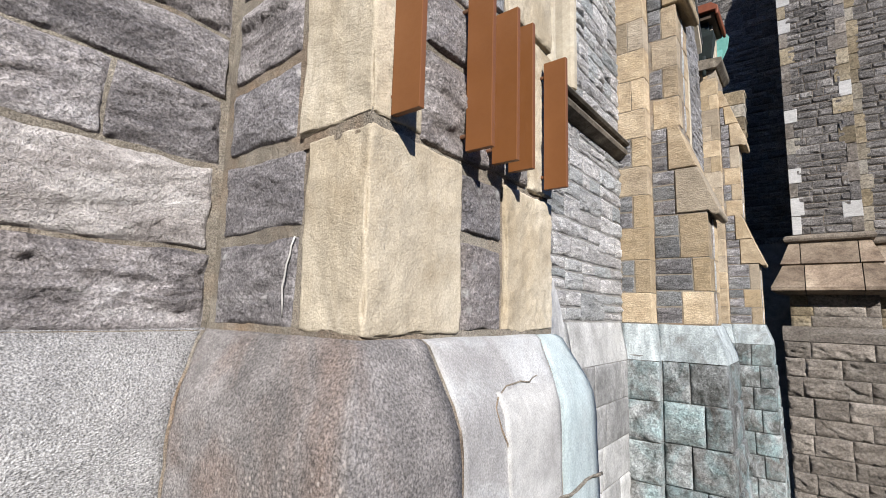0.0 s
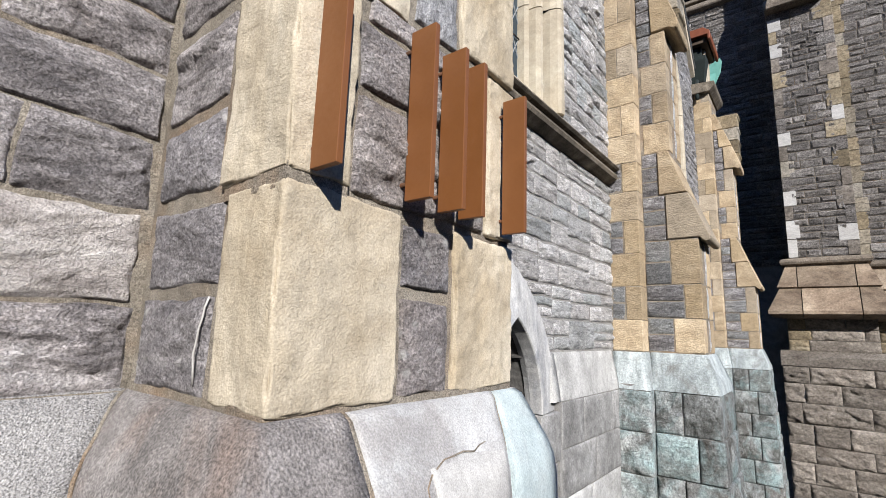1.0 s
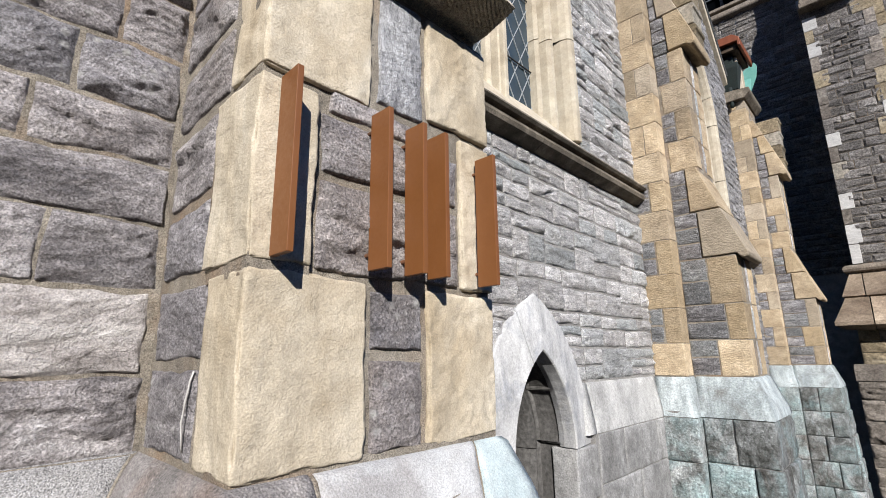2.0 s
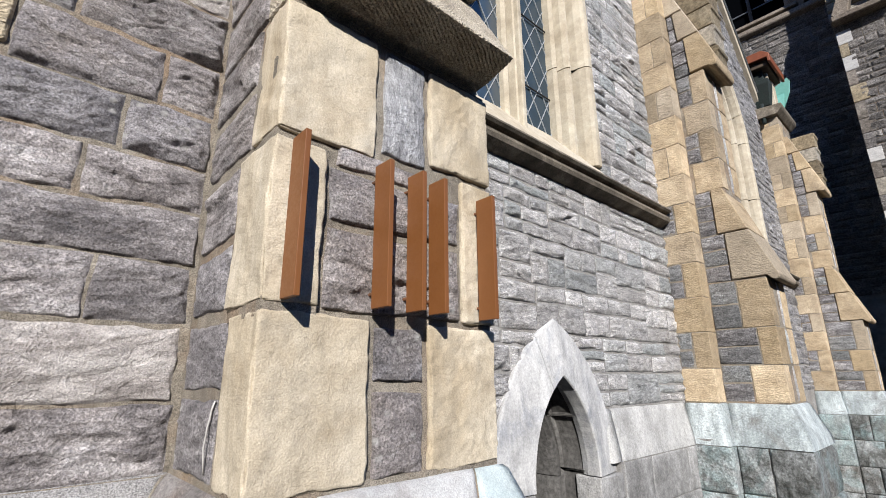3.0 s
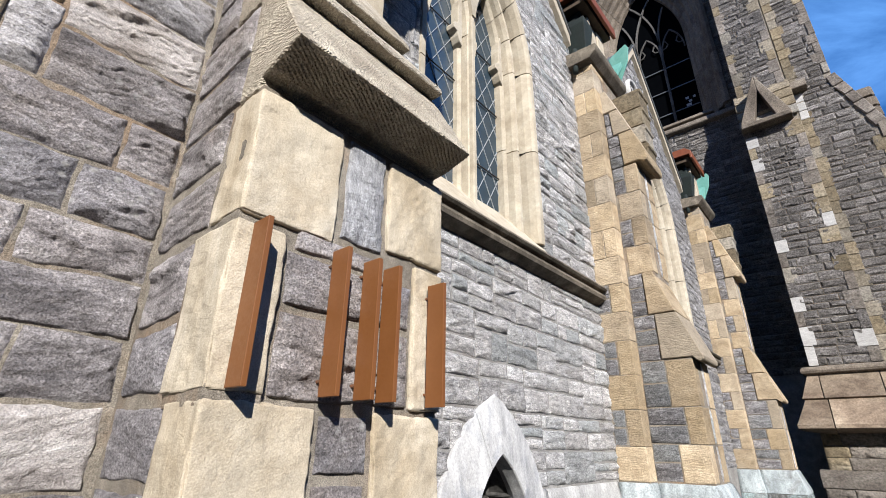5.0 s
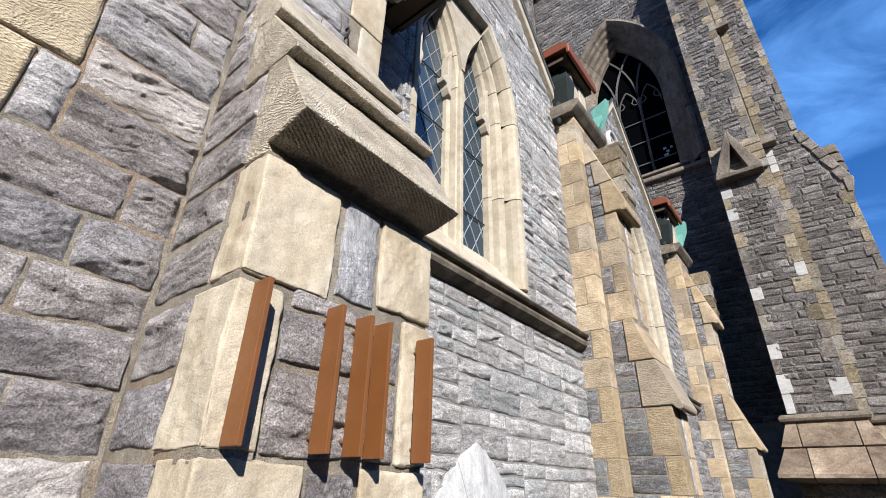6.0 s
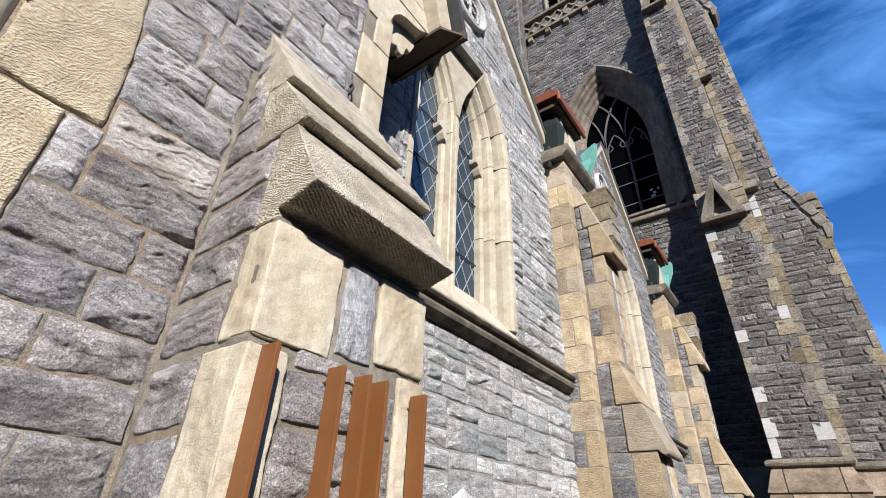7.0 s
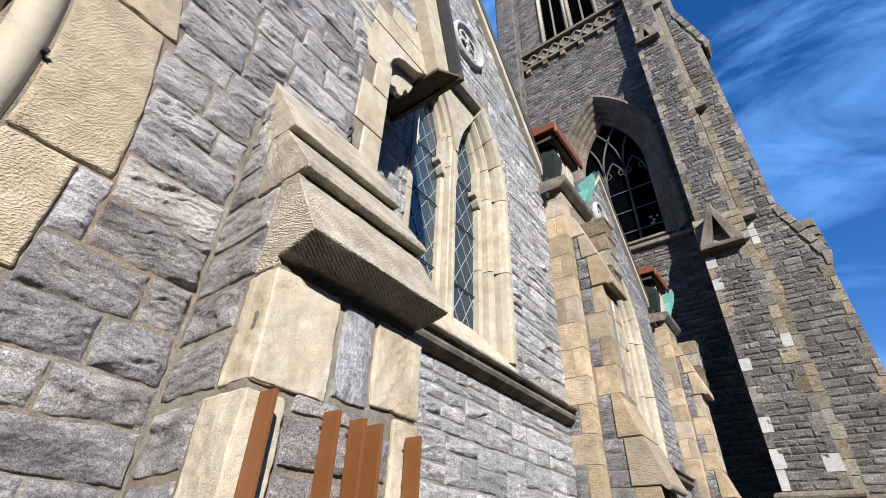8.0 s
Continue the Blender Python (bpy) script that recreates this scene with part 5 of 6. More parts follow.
bmb.faces.new([bmb.verts.new((-1.76, u, z)) for u, z in arch_line(BC, 0.31, 0.5, 1.42, 1.966)])
part("pane", bmb, GLASS_DARK, base_win, "dark glass")
part("glazing_bar", tube([(-1.74, BC - 0.19, 1.30), (-1.74, BC - 0.08, 1.55), (-1.74, BC - 0.03, 1.28)], 0.006, 6), CAME, base_win)
part("glazing_bar", tube([(-1.74, BC - 0.02, 0.9), (-1.74, BC - 0.02, 1.8)], 0.010, 6), CAME, base_win)

# ---- plinth of the nave wall ----
NPROF = [(-0.05, 1.762), (0.0, 1.760), (0.012, 1.752), (0.058, 1.50), (0.06, 1.455)]
plinth_n = thing("plinth_2", "pale smooth plinth of the nave wall with block courses below", "plinth", "structure")
for i, (a, b) in enumerate([(2.93, 3.036), (3.041, 4.17)]):
    part("plinth_stone", plinth_bm([((BX, a), (BX, b), (1, 0), 0, 0)], NPROF, 0.003, 10 + i, 0.05), PLINTH_PALE, plinth_n, smooth=True)
brng = np.random.RandomState(5)
zc = 1.45
for row in range(9):
    y = 3.05
    while y < 4.14:
        e = min(4.16, y + brng.uniform(0.3, 0.62))
        if 4.16 - e < 0.15:
            e = 4.16
        rbox("plinth_block", (BX - 0.04, y + 0.005, zc - 0.295), (BX + 0.062, e - 0.003, zc - 0.002), PLINTH_PALE if row > 1 else PLINTH_GREY, plinth_n, "x", r=0.01, step=0.02, rock=0.014 if row > 0 else 0.0, bulge=0.004,
             rough=0.002, freq=8, seed=600 + row * 11 + int(y * 10))
        y = e
    zc -= 0.295
vq, fq = [], []
box_into(vq, fq, (BX - 0.02, 3.02, -1.6), (BX + 0.056, 4.25, 1.46))
mesh_object("mortar_core", vq, fq, MORTAR_GREY, plinth_n, smooth=False)

# unseen long nave roof behind the gables, added to cut the sky light
nave_roof = part("nave_roof", prism([(-1.75, 6.2), (-1.75, 6.3), (-7.0, 15.4), (-12.2, 6.3), (-12.2, 6.2)], "y", 1.6, 10.2), SLATE, None)
tagged(nave_roof, "unseen dark slate roof behind the gables, added to block sky light", "roof", "", "structure")

# ---- tall nave buttresses ----
PX, PY0, PY1 = -1.09, 4.22, 4.98       # broad inner pier
LX, LY0, LY1 = -0.665, 4.37, 4.83      # lower stage of the projecting buttress
UX = -0.845                            # its upper stage
TPROF = [(-0.05, 1.757), (0.004, 1.755), (0.018, 1.745), (0.095, 1.52), (0.105, 1.46)]
TPROF_P = [(-0.05, 1.757), (0.004, 1.755), (0.014, 1.745), (0.05, 1.52), (0.058, 1.46)]


def tall_buttress(dy, fine, seed):
    """A stepped buttress: broad pier with long and short quoins, a narrower two-stage projection with weatherings, battered plinth."""
    b = thing("stepped_buttress", "stepped nave buttress of tan quoins and grey rubble", "buttress", group="nave buttresses")
    rng = np.random.RandomState(seed)
    st = 0.02 if fine else 0.05
    cores([((BX, PY0 + 0.004 + dy, -2), (PX - 0.004, PY1 - 0.012 + dy, 6.0)), ((PX - 0.1, LY0 + 0.004 + dy, -2), (LX - 0.004, LY1 - 0.012 + dy, 2.70)),
           ((PX - 0.1, LY0 + 0.004 + dy, 2.70), (UX - 0.005, LY1 - 0.012 + dy, 4.64)), ((PX - 0.1, LY0 + 0.012 + dy, 4.7), (-1.0, LY1 - 0.012 + dy, 5.2))], MORTAR, b)

    def q(lo, hi, mt=TANSTONE, **kw):
        rbox("quoin", (lo[0], lo[1] + dy, lo[2]), (hi[0], hi[1] + dy, hi[2]), mt, b, "-y", r=0.004, step=st * 1.5, rough=0.0022, freq=14, wave=0.003, seed=int(rng.randint(9999)), drop=False, **kw)

    def s(x0, x1, z0, z1, y):
        if x1 - x0 > 0.04:
            rbox("stone", (x0 + 0.005, y + dy - 0.004, z0 + 0.005), (x1 - 0.005, y + dy + 0.08, z1 - 0.005), RUBBLE_BUTT, b, "-y", r=0.004, step=st * 0.7, rock=0.022, wave=0.004, seed=int(rng.randint(9999)), tilt=0.006)
    # inner pier
    z, k = 1.765, 0
    while z < 5.95:
        h = rng.uniform(0.25, 0.30)
        h = min(h, 5.99 - z)
        j = 0.005
        if k % 2 == 0:
            q((BX + 0.004, PY0, z), (PX, PY0 + 0.22, z + h - j))
        elif z < 3.25:
            q((PX - 0.125, PY0, z), (PX, PY0 + 0.30, z + h - j))
            s(BX, PX - 0.13, z, z + h / 2, PY0 + 0.01)
            s(BX, PX - 0.13, z + h / 2, z + h, PY0 + 0.01)
        else:
            m = rng.uniform(0.10, 0.14)
            q((BX + 0.004, PY0, z), (PX - m - 0.006, PY0 + 0.2, z + h - j))
            q((PX - m, PY0, z), (PX, PY0 + 0.30, z + h - j))
        z += h
        k += 1
    # projecting stages: quoins at the nose, rubble between
    for x1, z0, z1 in ((LX, 1.765, 2.70), (UX, 3.50, 4.66)):
        z, k = z0, int(rng.randint(2))
        while z < z1 - 0.05:
            h = rng.uniform(0.235, 0.29)
            if z1 - (z + h) < 0.12:
                h = z1 - z
            w = 0.215 if k % 2 else 0.125
            q((x1 - w, LY0, z), (x1, LY0 + (0.13 if k % 2 else 0.22), z + h - 0.008))
            q((x1 - 0.14, LY1 - 0.16, z), (x1, LY1, z + h - 0.008))
            rbox("stone", (x1 - 0.1, LY0 + 0.235 + dy, z + 0.004), (x1 - 0.006, LY1 - 0.168 + dy, z + h - 0.008), RUBBLE_NAVE, b, "x", r=0.008, step=st, rock=0.012, bulge=0.008, seed=int(rng.randint(9999)))
            s(PX, x1 - w - 0.004, z, z + h / 2, LY0 + 0.008)
            s(PX, x1 - w - 0.004, z + h / 2, z + h, LY0 + 0.008)
            z += h
            k += 1
    for z in np.arange(2.70, 3.45, 0.133):
        s(PX, -0.905 if z < 3.08 else -0.955, z, z + 0.133, LY0 + 0.008)
    for z in (4.66, 4.79, 4.92, 5.05, 5.205):
        s(PX, -0.958 if z < 5.0 else -1.018, z, z + (0.13 if z < 5.0 else 0.155), LY0 + 0.008)

    def w(points, mt=TANSTONE, y0=LY0 - 0.012, y1=LY1 + 0.012, name="weathering_stone"):
        part(name, worn(prism(points, "y", y0 + dy, y1 + dy), 0.006, 1), mt, b)
    w([(-0.90, 2.708), (-0.655, 2.708), (-0.635, 2.68), (-0.605, 2.665), (-0.58, 2.68), (-0.574, 2.71), (-0.59, 2.745), (-0.722, 3.095), (-0.90, 3.095)])
    w([(-0.95, 3.105), (-0.727, 3.105), (-0.862, 3.495), (-0.95, 3.495)])
    w([(-0.955, 4.668), (-0.80, 4.668), (-0.78, 4.65), (-0.755, 4.64), (-0.732, 4.655), (-0.726, 4.69), (-0.735, 4.76), (-0.828, 5.045), (-0.965, 5.045)])
    w([(-1.015, 5.053), (-0.83, 5.053), (-0.934, 5.36), (-1.03, 5.36)])
    w([(-1.12, 5.368), (-0.937, 5.368), (-1.038, 5.66), (-1.16, 5.66)])
    for i, (za, zb) in enumerate(((4.76, 4.985), (4.993, 5.215), (5.223, 5.445), (5.453, 5.69))):
        e = -0.75 + 0.004 * i
        w([(-1.10, za), (e - 0.012, za), (e - 0.008, zb - 0.07), (e + 0.010, zb - 0.055), (e + 0.010, zb - 0.02), (e - 0.012, zb), (-1.10, zb)], TOWERQUOIN, LY0 + 0.215, LY1 + 0.02, "step_stone")
    # battered plinth: smooth top course
    P0, P1, L0, L1 = PY0 + dy, PY1 + dy, LY0 + dy, LY1 + dy
    part("plinth_stone", plinth_bm([((BX, P0), (PX, P0), (0, -1), 0, 1), ((PX, P0), (PX, L0), (1, 0), -1, -1)], TPROF_P, 0.003, seed, 0.05), PLINTH_TOP, b, smooth=True)
    part("plinth_stone", plinth_bm([((PX + 0.02, L0), (LX, L0), (0, -1), 0, 1), ((LX, L0), (LX, L1), (1, 0), -1, 1)], TPROF, 0.003, seed + 1, 0.05), PLINTH_TOP, b, smooth=True)
    zc, row = 1.455, 0
    while zc > -1.7:
        h = 0.32
        o = min(0.10 + 0.014 * row, 0.17)
        zb = zc - h
        rbox("plinth_block", (BX, P0 - 0.058, zb + 0.003), (PX + 0.055, P0 + 0.1, zc - 0.002), PLINTHSTONE, b, "-y", r=0.006, step=st, rock=0.045, lift=0.006, shoulder=0.012, seed=int(rng.randint(9999)))
        m = PX + 0.06 + (0.30 if row % 2 else 0.20)
        rbox("plinth_block", (PX + 0.06, L0 - o, zb + 0.003), (m - 0.004, L0 + 0.1, zc - 0.002), PLINTHSTONE, b, "-y", r=0.006, step=st, rock=0.048, lift=0.006, shoulder=0.012, seed=int(rng.randint(9999)))
        rbox("plinth_block", (m + 0.004, L0 - o, zb + 0.003), (LX + o, L0 + 0.15, zc - 0.002), PLINTHSTONE, b, "-y", r=0.008, step=st, rock=0.040, lift=0.006, shoulder=0.012, seed=int(rng.randint(9999)), drop=False)
        rbox("plinth_block", (LX - 0.1, L0 + 0.158, zb + 0.003), (LX + o, L1 + o * 0.6, zc - 0.002), PLINTHSTONE, b, "x", r=0.008, step=st, rock=0.030, lift=0.006, shoulder=0.012, seed=int(rng.randint(9999)))
        zc -= h
        row += 1
    cores([((BX, P0 - 0.052, -2), (PX + 0.045, P0 + 0.3, 1.5)), ((PX, L0 - 0.094, -2), (LX + 0.094, L1 + 0.03, 1.5))], MORTAR_GREY, b)
    # cornice on the pier
    w([(-1.45, 6.0), (-1.07, 6.0), (-1.0, 6.07), (-0.985, 6.10), (-0.985, 6.16), (-1.45, 6.20)], SILLSTONE, PY0 - 0.09, PY1 + 0.06, "cornice")
    return b


def hopper(dy):
    h = thing("rainwater_head", "dark green copper rainwater head under a red-brown copper lid", "rainwater head", group="rainwater heads")
    for ya, yb, xf in ((4.42, 4.50, -1.13), (4.515, 4.70, -1.155), (4.715, 4.92, -1.14)):
        part("pier_stone", worn(prism([(-1.32, 6.19), (xf, 6.16), (xf, 6.93), (-1.32, 6.93)], "y", ya + dy, yb + dy), 0.01, 1), FRAMESTONE, h, "cream stone of the pier")
    bm = bmesh.new()
    lo = [bm.verts.new((x, y + dy, 6.26)) for x, y in ((-1.34, 4.28), (-1.15, 4.28), (-1.15, 4.41), (-1.34, 4.41))]
    hi = [bm.verts.new((x, y + dy, 6.62)) for x, y in ((-1.42, 4.18), (-1.09, 4.18), (-1.09, 4.415), (-1.42, 4.415))]
    tp = [bm.verts.new((x, y + dy, 6.70)) for x, y in ((-1.42, 4.18), (-1.09, 4.18), (-1.09, 4.415), (-1.42, 4.415))]
    for r0, r1 in ((lo, hi), (hi, tp)):
        for i in range(4):
            bm.faces.new((r0[i], r0[(i + 1) % 4], r1[(i + 1) % 4], r1[i]))
    bm.faces.new(lo[::-1])
    bm.faces.new(tp)
    part("box", worn(bm, 0.006, 1), DARKCOPPER, h)
    part("back_box", worn(prism([(-1.42, 6.70), (-1.17, 6.70), (-1.17, 6.94), (-1.42, 6.94)], "y", 4.30 + dy, 4.41 + dy), 0.005, 1), DARKCOPPER, h)
    part("lid", worn(prism([(-1.50, 6.98), (-1.46, 6.98), (-1.46, 7.04), (-1.04, 7.04), (-1.04, 6.95), (-1.0, 6.95), (-1.0, 7.10), (-1.10, 7.19), (-1.40, 7.19), (-1.50, 7.10)], "y", 4.13 + dy, 5.02 + dy), 0.008, 1), REDCOPPER, h, "red-brown copper lid")
    # dark strip added under the lid in place of its shadow
    part("lid_board", worn(prism([(-1.44, 6.935), (-1.06, 6.935), (-1.06, 7.035), (-1.44, 7.035)], "y", 4.2 + dy, 4.98 + dy), 0.004, 1), EAVEWOOD, h, "dark strip standing in for shade under the lid")
    part("pipe", tube([(-1.25, 4.20 + dy, 6.27), (-1.25, 4.17 + dy, 6.0), (-1.25, 4.15 + dy, 5.9)], 0.03, 8), DARKCOPPER, h, smooth=True)
    f = thing("copper_flashing", "verdigris copper flashing sheet at the foot of the gable", "flashing", group="copper flashings")
    part("sheet", worn(prism([(5.06 + dy, 6.35), (5.10 + dy, 6.35), (5.55 + dy, 6.95), (5.51 + dy, 7.0)], "x", -1.36, -1.12), 0.004, 1), VERDIGRIS, f)
    part("sheet", worn(prism([(-1.30, 7.18), (-1.23, 6.90), (-1.17, 6.73), (-1.04, 7.01), (-1.005, 7.23), (-1.04, 7.31)], "y", 5.55 + dy, 5.575 + dy), 0.004, 1), VERDIGRIS, f)


tall_buttress(0.0, True, 21)
tall_buttress(BAY, False, 22)
hopper(0.0)
hopper(BAY)

# ---- church tower ----
tower = thing("church_tower", "tall grey stone church tower with stepped angle buttresses", "tower")
trng = np.random.RandomState(99)
WY, TBY, CY = 11.2, 10.2, 11.0
TOP = 30.0
WC, WHALF, WZ0, WZS, WZA = -2.0, 0.95, 9.62, 12.7, 15.0
w_hole = arch_holes(WC, 1.5, WZ0 - 0.1, WZS, WZA + 0.72)


def tower_holes(za, zb):
    z = (za + zb) / 2
    out = w_hole(za, zb)
    if 20.3 < z < 26:
        out += [(-3.35, -2.45), (-2.15, -1.25)]
    return out


wall_w = backing("window_wall", "-y", -5.6, 0.3, -2.0, TOP, WY, 0.85, MORTAR_GREY, tower_holes, 0.2, "", "", "")
wall_w.parent = tower
SHRINK = Matrix.Translation((0.475, -0.12, 2.07)) @ Matrix.Scale(0.9987, 4) @ Matrix.Translation((-0.475, 0.12, -2.07))
wall_w.matrix_basis = SHRINK
cores([((-0.25, TBY, -2), (0.70, 10.84, 8.2)), ((-0.20, TBY + 0.28, 8.2), (0.66, 10.84, 16.4)), ((-0.14, TBY + 0.5, 16.4), (0.60, 10.84, TOP)),
       ((0.91, CY, -2), (1.84, 14.2, 7.7)), ((0.91, CY, 7.7), (1.43, 14.2, 15.5)), ((0.91, CY, 15.5), (1.20, 14.2, TOP)), ((0.705, CY, -2), (0.905, CY + 0.3, TOP)),
       ((-5.6, WY + 0.31, -2), (-5.0, 16.5, TOP)), ((-5.12, 10.37, -2), (-4.3, 10.84, TOP)), ((-4.99, 16.0, -2), (1.4, 16.5, TOP))], MORTAR, tower)

# rubble and quoins of the buttress that stands before the window wall
tz = []
z = 3.32
while z < 25:
    h = trng.choice([0.11, 0.13, 0.15, 0.17])
    tz.append((z, z + h))
    z += h


def tbx(z):
    return (-0.25, 0.70, TBY) if z < 8.2 else ((-0.20, 0.66, TBY + 0.28) if z < 16.4 else (-0.14, 0.60, TBY + 0.5))


rest = []
for z0, z1 in tz:
    x0, x1, y = tbx(z0)
    a, e = x0 + 0.10, x1 - 0.12
    while a < e - 0.05:
        n = min(e, a + trng.uniform(0.14, 0.42))
        if e - n < 0.1:
            n = e
        if z0 < 8.1:
            chip_part("stone", "-y", a + 0.006, n - 0.006, z0 + 0.006, z1 - 0.006, y, TOWERSTONE_PIECE, tower, trng, 0.006, 0.028)
        elif not (8.0 < z0 < 9.0):
            rest.append((a + 0.006, n - 0.006, z0 + 0.006, z1 - 0.006, y))
        a = n
for yy in (TBY + 0.28, TBY + 0.5):
    far_stones("stone_rest", "-y", [r[:4] for r in rest if r[4] == yy], yy, TOWERSTONE, tower, trng, "grey rock-faced stone", 0.006, 0.028)


def quoins(x_at, side, y_at, z0, z1, short, long, mat_list, white=()):
    z, k = z0, 0
    while z < z1 - 0.1:
        h = trng.uniform(0.24, 0.34)
        wq = long if k % 2 else short
        wq *= trng.uniform(0.85, 1.15)
        x = x_at(z)
        a, b = (x, x + wq) if side > 0 else (x - wq, x)
        mt = NEWSTONE if any(z <= q < z + h for q in white) else mat_list[trng.randint(len(mat_list))]
        rbox("quoin", (a, y_at(z) - 0.024, z + 0.004), (b, y_at(z) + 0.1, min(z + h, z1) - 0.005), mt, tower, "-y", r=0.006, step=0.2, rough=0.004, freq=5, seed=int(trng.randint(9999)), smooth=False)
        z += h
        k += 1


QL = [TOWERQUOIN, TOWERSTONE_PIECE, TOWERBASE]
QR = [TOWERQUOIN, TOWERBASE, TOWERQUOIN, TOWERQUOIN, TOWERSTONE_PIECE, TOWERBASE]
QU = [TOWERQUOIN, TOWERBASE, TOWERSTONE_PIECE]
quoins(lambda z: tbx(z)[0], 1, lambda z: tbx(z)[2], 3.32, 8.05, 0.13, 0.19, QL, (3.40, 3.68, 4.40, 5.47, 7.16, 7.75))
quoins(lambda z: tbx(z)[1], -1, lambda z: tbx(z)[2], 3.32, 8.05, 0.15, 0.25, QR, (3.65, 5.75))
quoins(lambda z: tbx(z)[0], 1, lambda z: tbx(z)[2], 9.1, 16.3, 0.13, 0.20, QU)
quoins(lambda z: tbx(z)[1], -1, lambda z: tbx(z)[2], 9.1, 16.3, 0.15, 0.22, QU)
quoins(lambda z: tbx(z)[0], 1, lambda z: tbx(z)[2], 17.3, 24, 0.13, 0.20, QU)
quoins(lambda z: tbx(z)[1], -1, lambda z: tbx(z)[2], 17.3, 24, 0.15, 0.22, QU)


# the return pier beside it
def cx1(z):
    return 1.84 if z < 7.62 else (1.79 - (z - 7.75) * 0.26 if z < 9.1 else (1.43 if z < 15.4 else (1.50 - (z - 15.5) * 0.19 if z < 17.4 else 1.20)))


quoins(lambda z: 0.71, 1, lambda z: CY, 3.3, 14.2, 0.17, 0.21, [TOWERQUOIN])
quoins(cx1, -1, lambda z: CY, 3.3, 7.7, 0.12, 0.22, [TOWERQUOIN, TOWERBASE])
quoins(cx1, -1, lambda z: CY, 9.28, 14.7, 0.12, 0.20, [TOWERQUOIN, TOWERBASE])
rest = []
for z0, z1 in tz:
    a, e = 0.85, cx1(z0) - 0.12
    while a < e - 0.05:
        n = min(e, a + trng.uniform(0.2, 0.42))
        if e - n < 0.1:
            n = e
        rest.append((a + 0.006, n - 0.006, z0 + 0.006, z1 - 0.006))
        a = n
far_stones("stone_rest", "-y", rest, CY, TOWERSTONE, tower, trng, "grey rock-faced stone", 0.006, 0.028)
far_stones("stone_rest", "-y", lay(trng, -4.45, -0.2, [b - a for a, b in tz], 3.32, 0.22, 0.45, tower_holes, 0.012), WY, TOWERSTONE, wall_w, trng, "grey rock-faced stone", 0.006, 0.028)
far_stones("stone_rest", "-y", lay(trng, -5.11, -4.31, [b - a for a, b in tz], 3.32, 0.2, 0.4, lambda a, b: [], 0.012), 10.37, TOWERSTONE, tower, trng, "grey rock-faced stone", 0.006, 0.028)
far_stones("stone_rest", "x", lay(trng, 10.38, 10.83, [b - a for a, b in tz], 3.32, 0.14, 0.3, lambda a, b: [], 0.012), -4.3, TOWERSTONE, tower, trng, "grey rock-faced stone", 0.006, 0.028)
# weathered offset on the outer pier
def pier_offset(foot, head, cuts_at, y, back):
    """A raking coping of long stones with an undercut drip stone at its foot."""
    a0, b0 = Vector(foot), Vector(head)
    inward = Vector((-(b0 - a0).y, (b0 - a0).x)).normalized() * 0.17
    part("offset_core", prism([(a0.x - 0.5, a0.y - 0.1), (a0.x - 0.13, a0.y - 0.1), (b0.x - 0.05, b0.y - 0.15), (b0.x - 0.1, b0.y - 0.15)], "y", y, y + 3.2), MORTAR, tower)
    x, z = a0
    part("offset_foot", worn(prism([(x - 0.155, z - 0.34), (x - 0.085, z - 0.34), (x + 0.005, z - 0.14), (x + 0.02, z - 0.04), (x, z), (x - 0.155, z)], "y", y - 0.05, y + back), 0.012, 1), TOWERMOULD, tower, "undercut drip stone")
    for a, b in zip(cuts_at, cuts_at[1:]):
        p, q = a0.lerp(b0, a + 0.006), a0.lerp(b0, b - 0.006)
        wa, wb = trng.uniform(0.85, 1.25), trng.uniform(0.85, 1.25)
        part("offset_stone", worn(prism([tuple(p), tuple(q), tuple(q + inward * wb), tuple(p + inward * wa)], "y", y - 0.045, y + back), 0.012, 1), TOWERBASE, tower)


pier_offset((1.935, 7.80), (1.478, 9.22), [0.0, 0.20, 0.43, 0.61, 0.80, 1.0], CY, 0.9)
pier_offset((1.66, 15.60), (1.22, 17.60), [0.0, 0.17, 0.33, 0.5, 0.66, 0.84, 1.0], CY, 0.45)
# stepped roof of the gablet on the pier's far side
for i, w in enumerate((0.0, -0.005, -0.02)):
    zo = 8.44 + i * 0.26
    part("gablet_step", worn(prism([(1.30, zo + 0.03), (2.02 + w, zo + 0.03), (2.02 + w, zo), (2.065 + w, zo), (2.055 + w, zo + 0.21), (2.02 + w, zo + 0.245), (1.30, zo + 0.245)], "y", CY + 0.92, CY + 1.5), 0.008, 1), TOWERMOULD, tower)
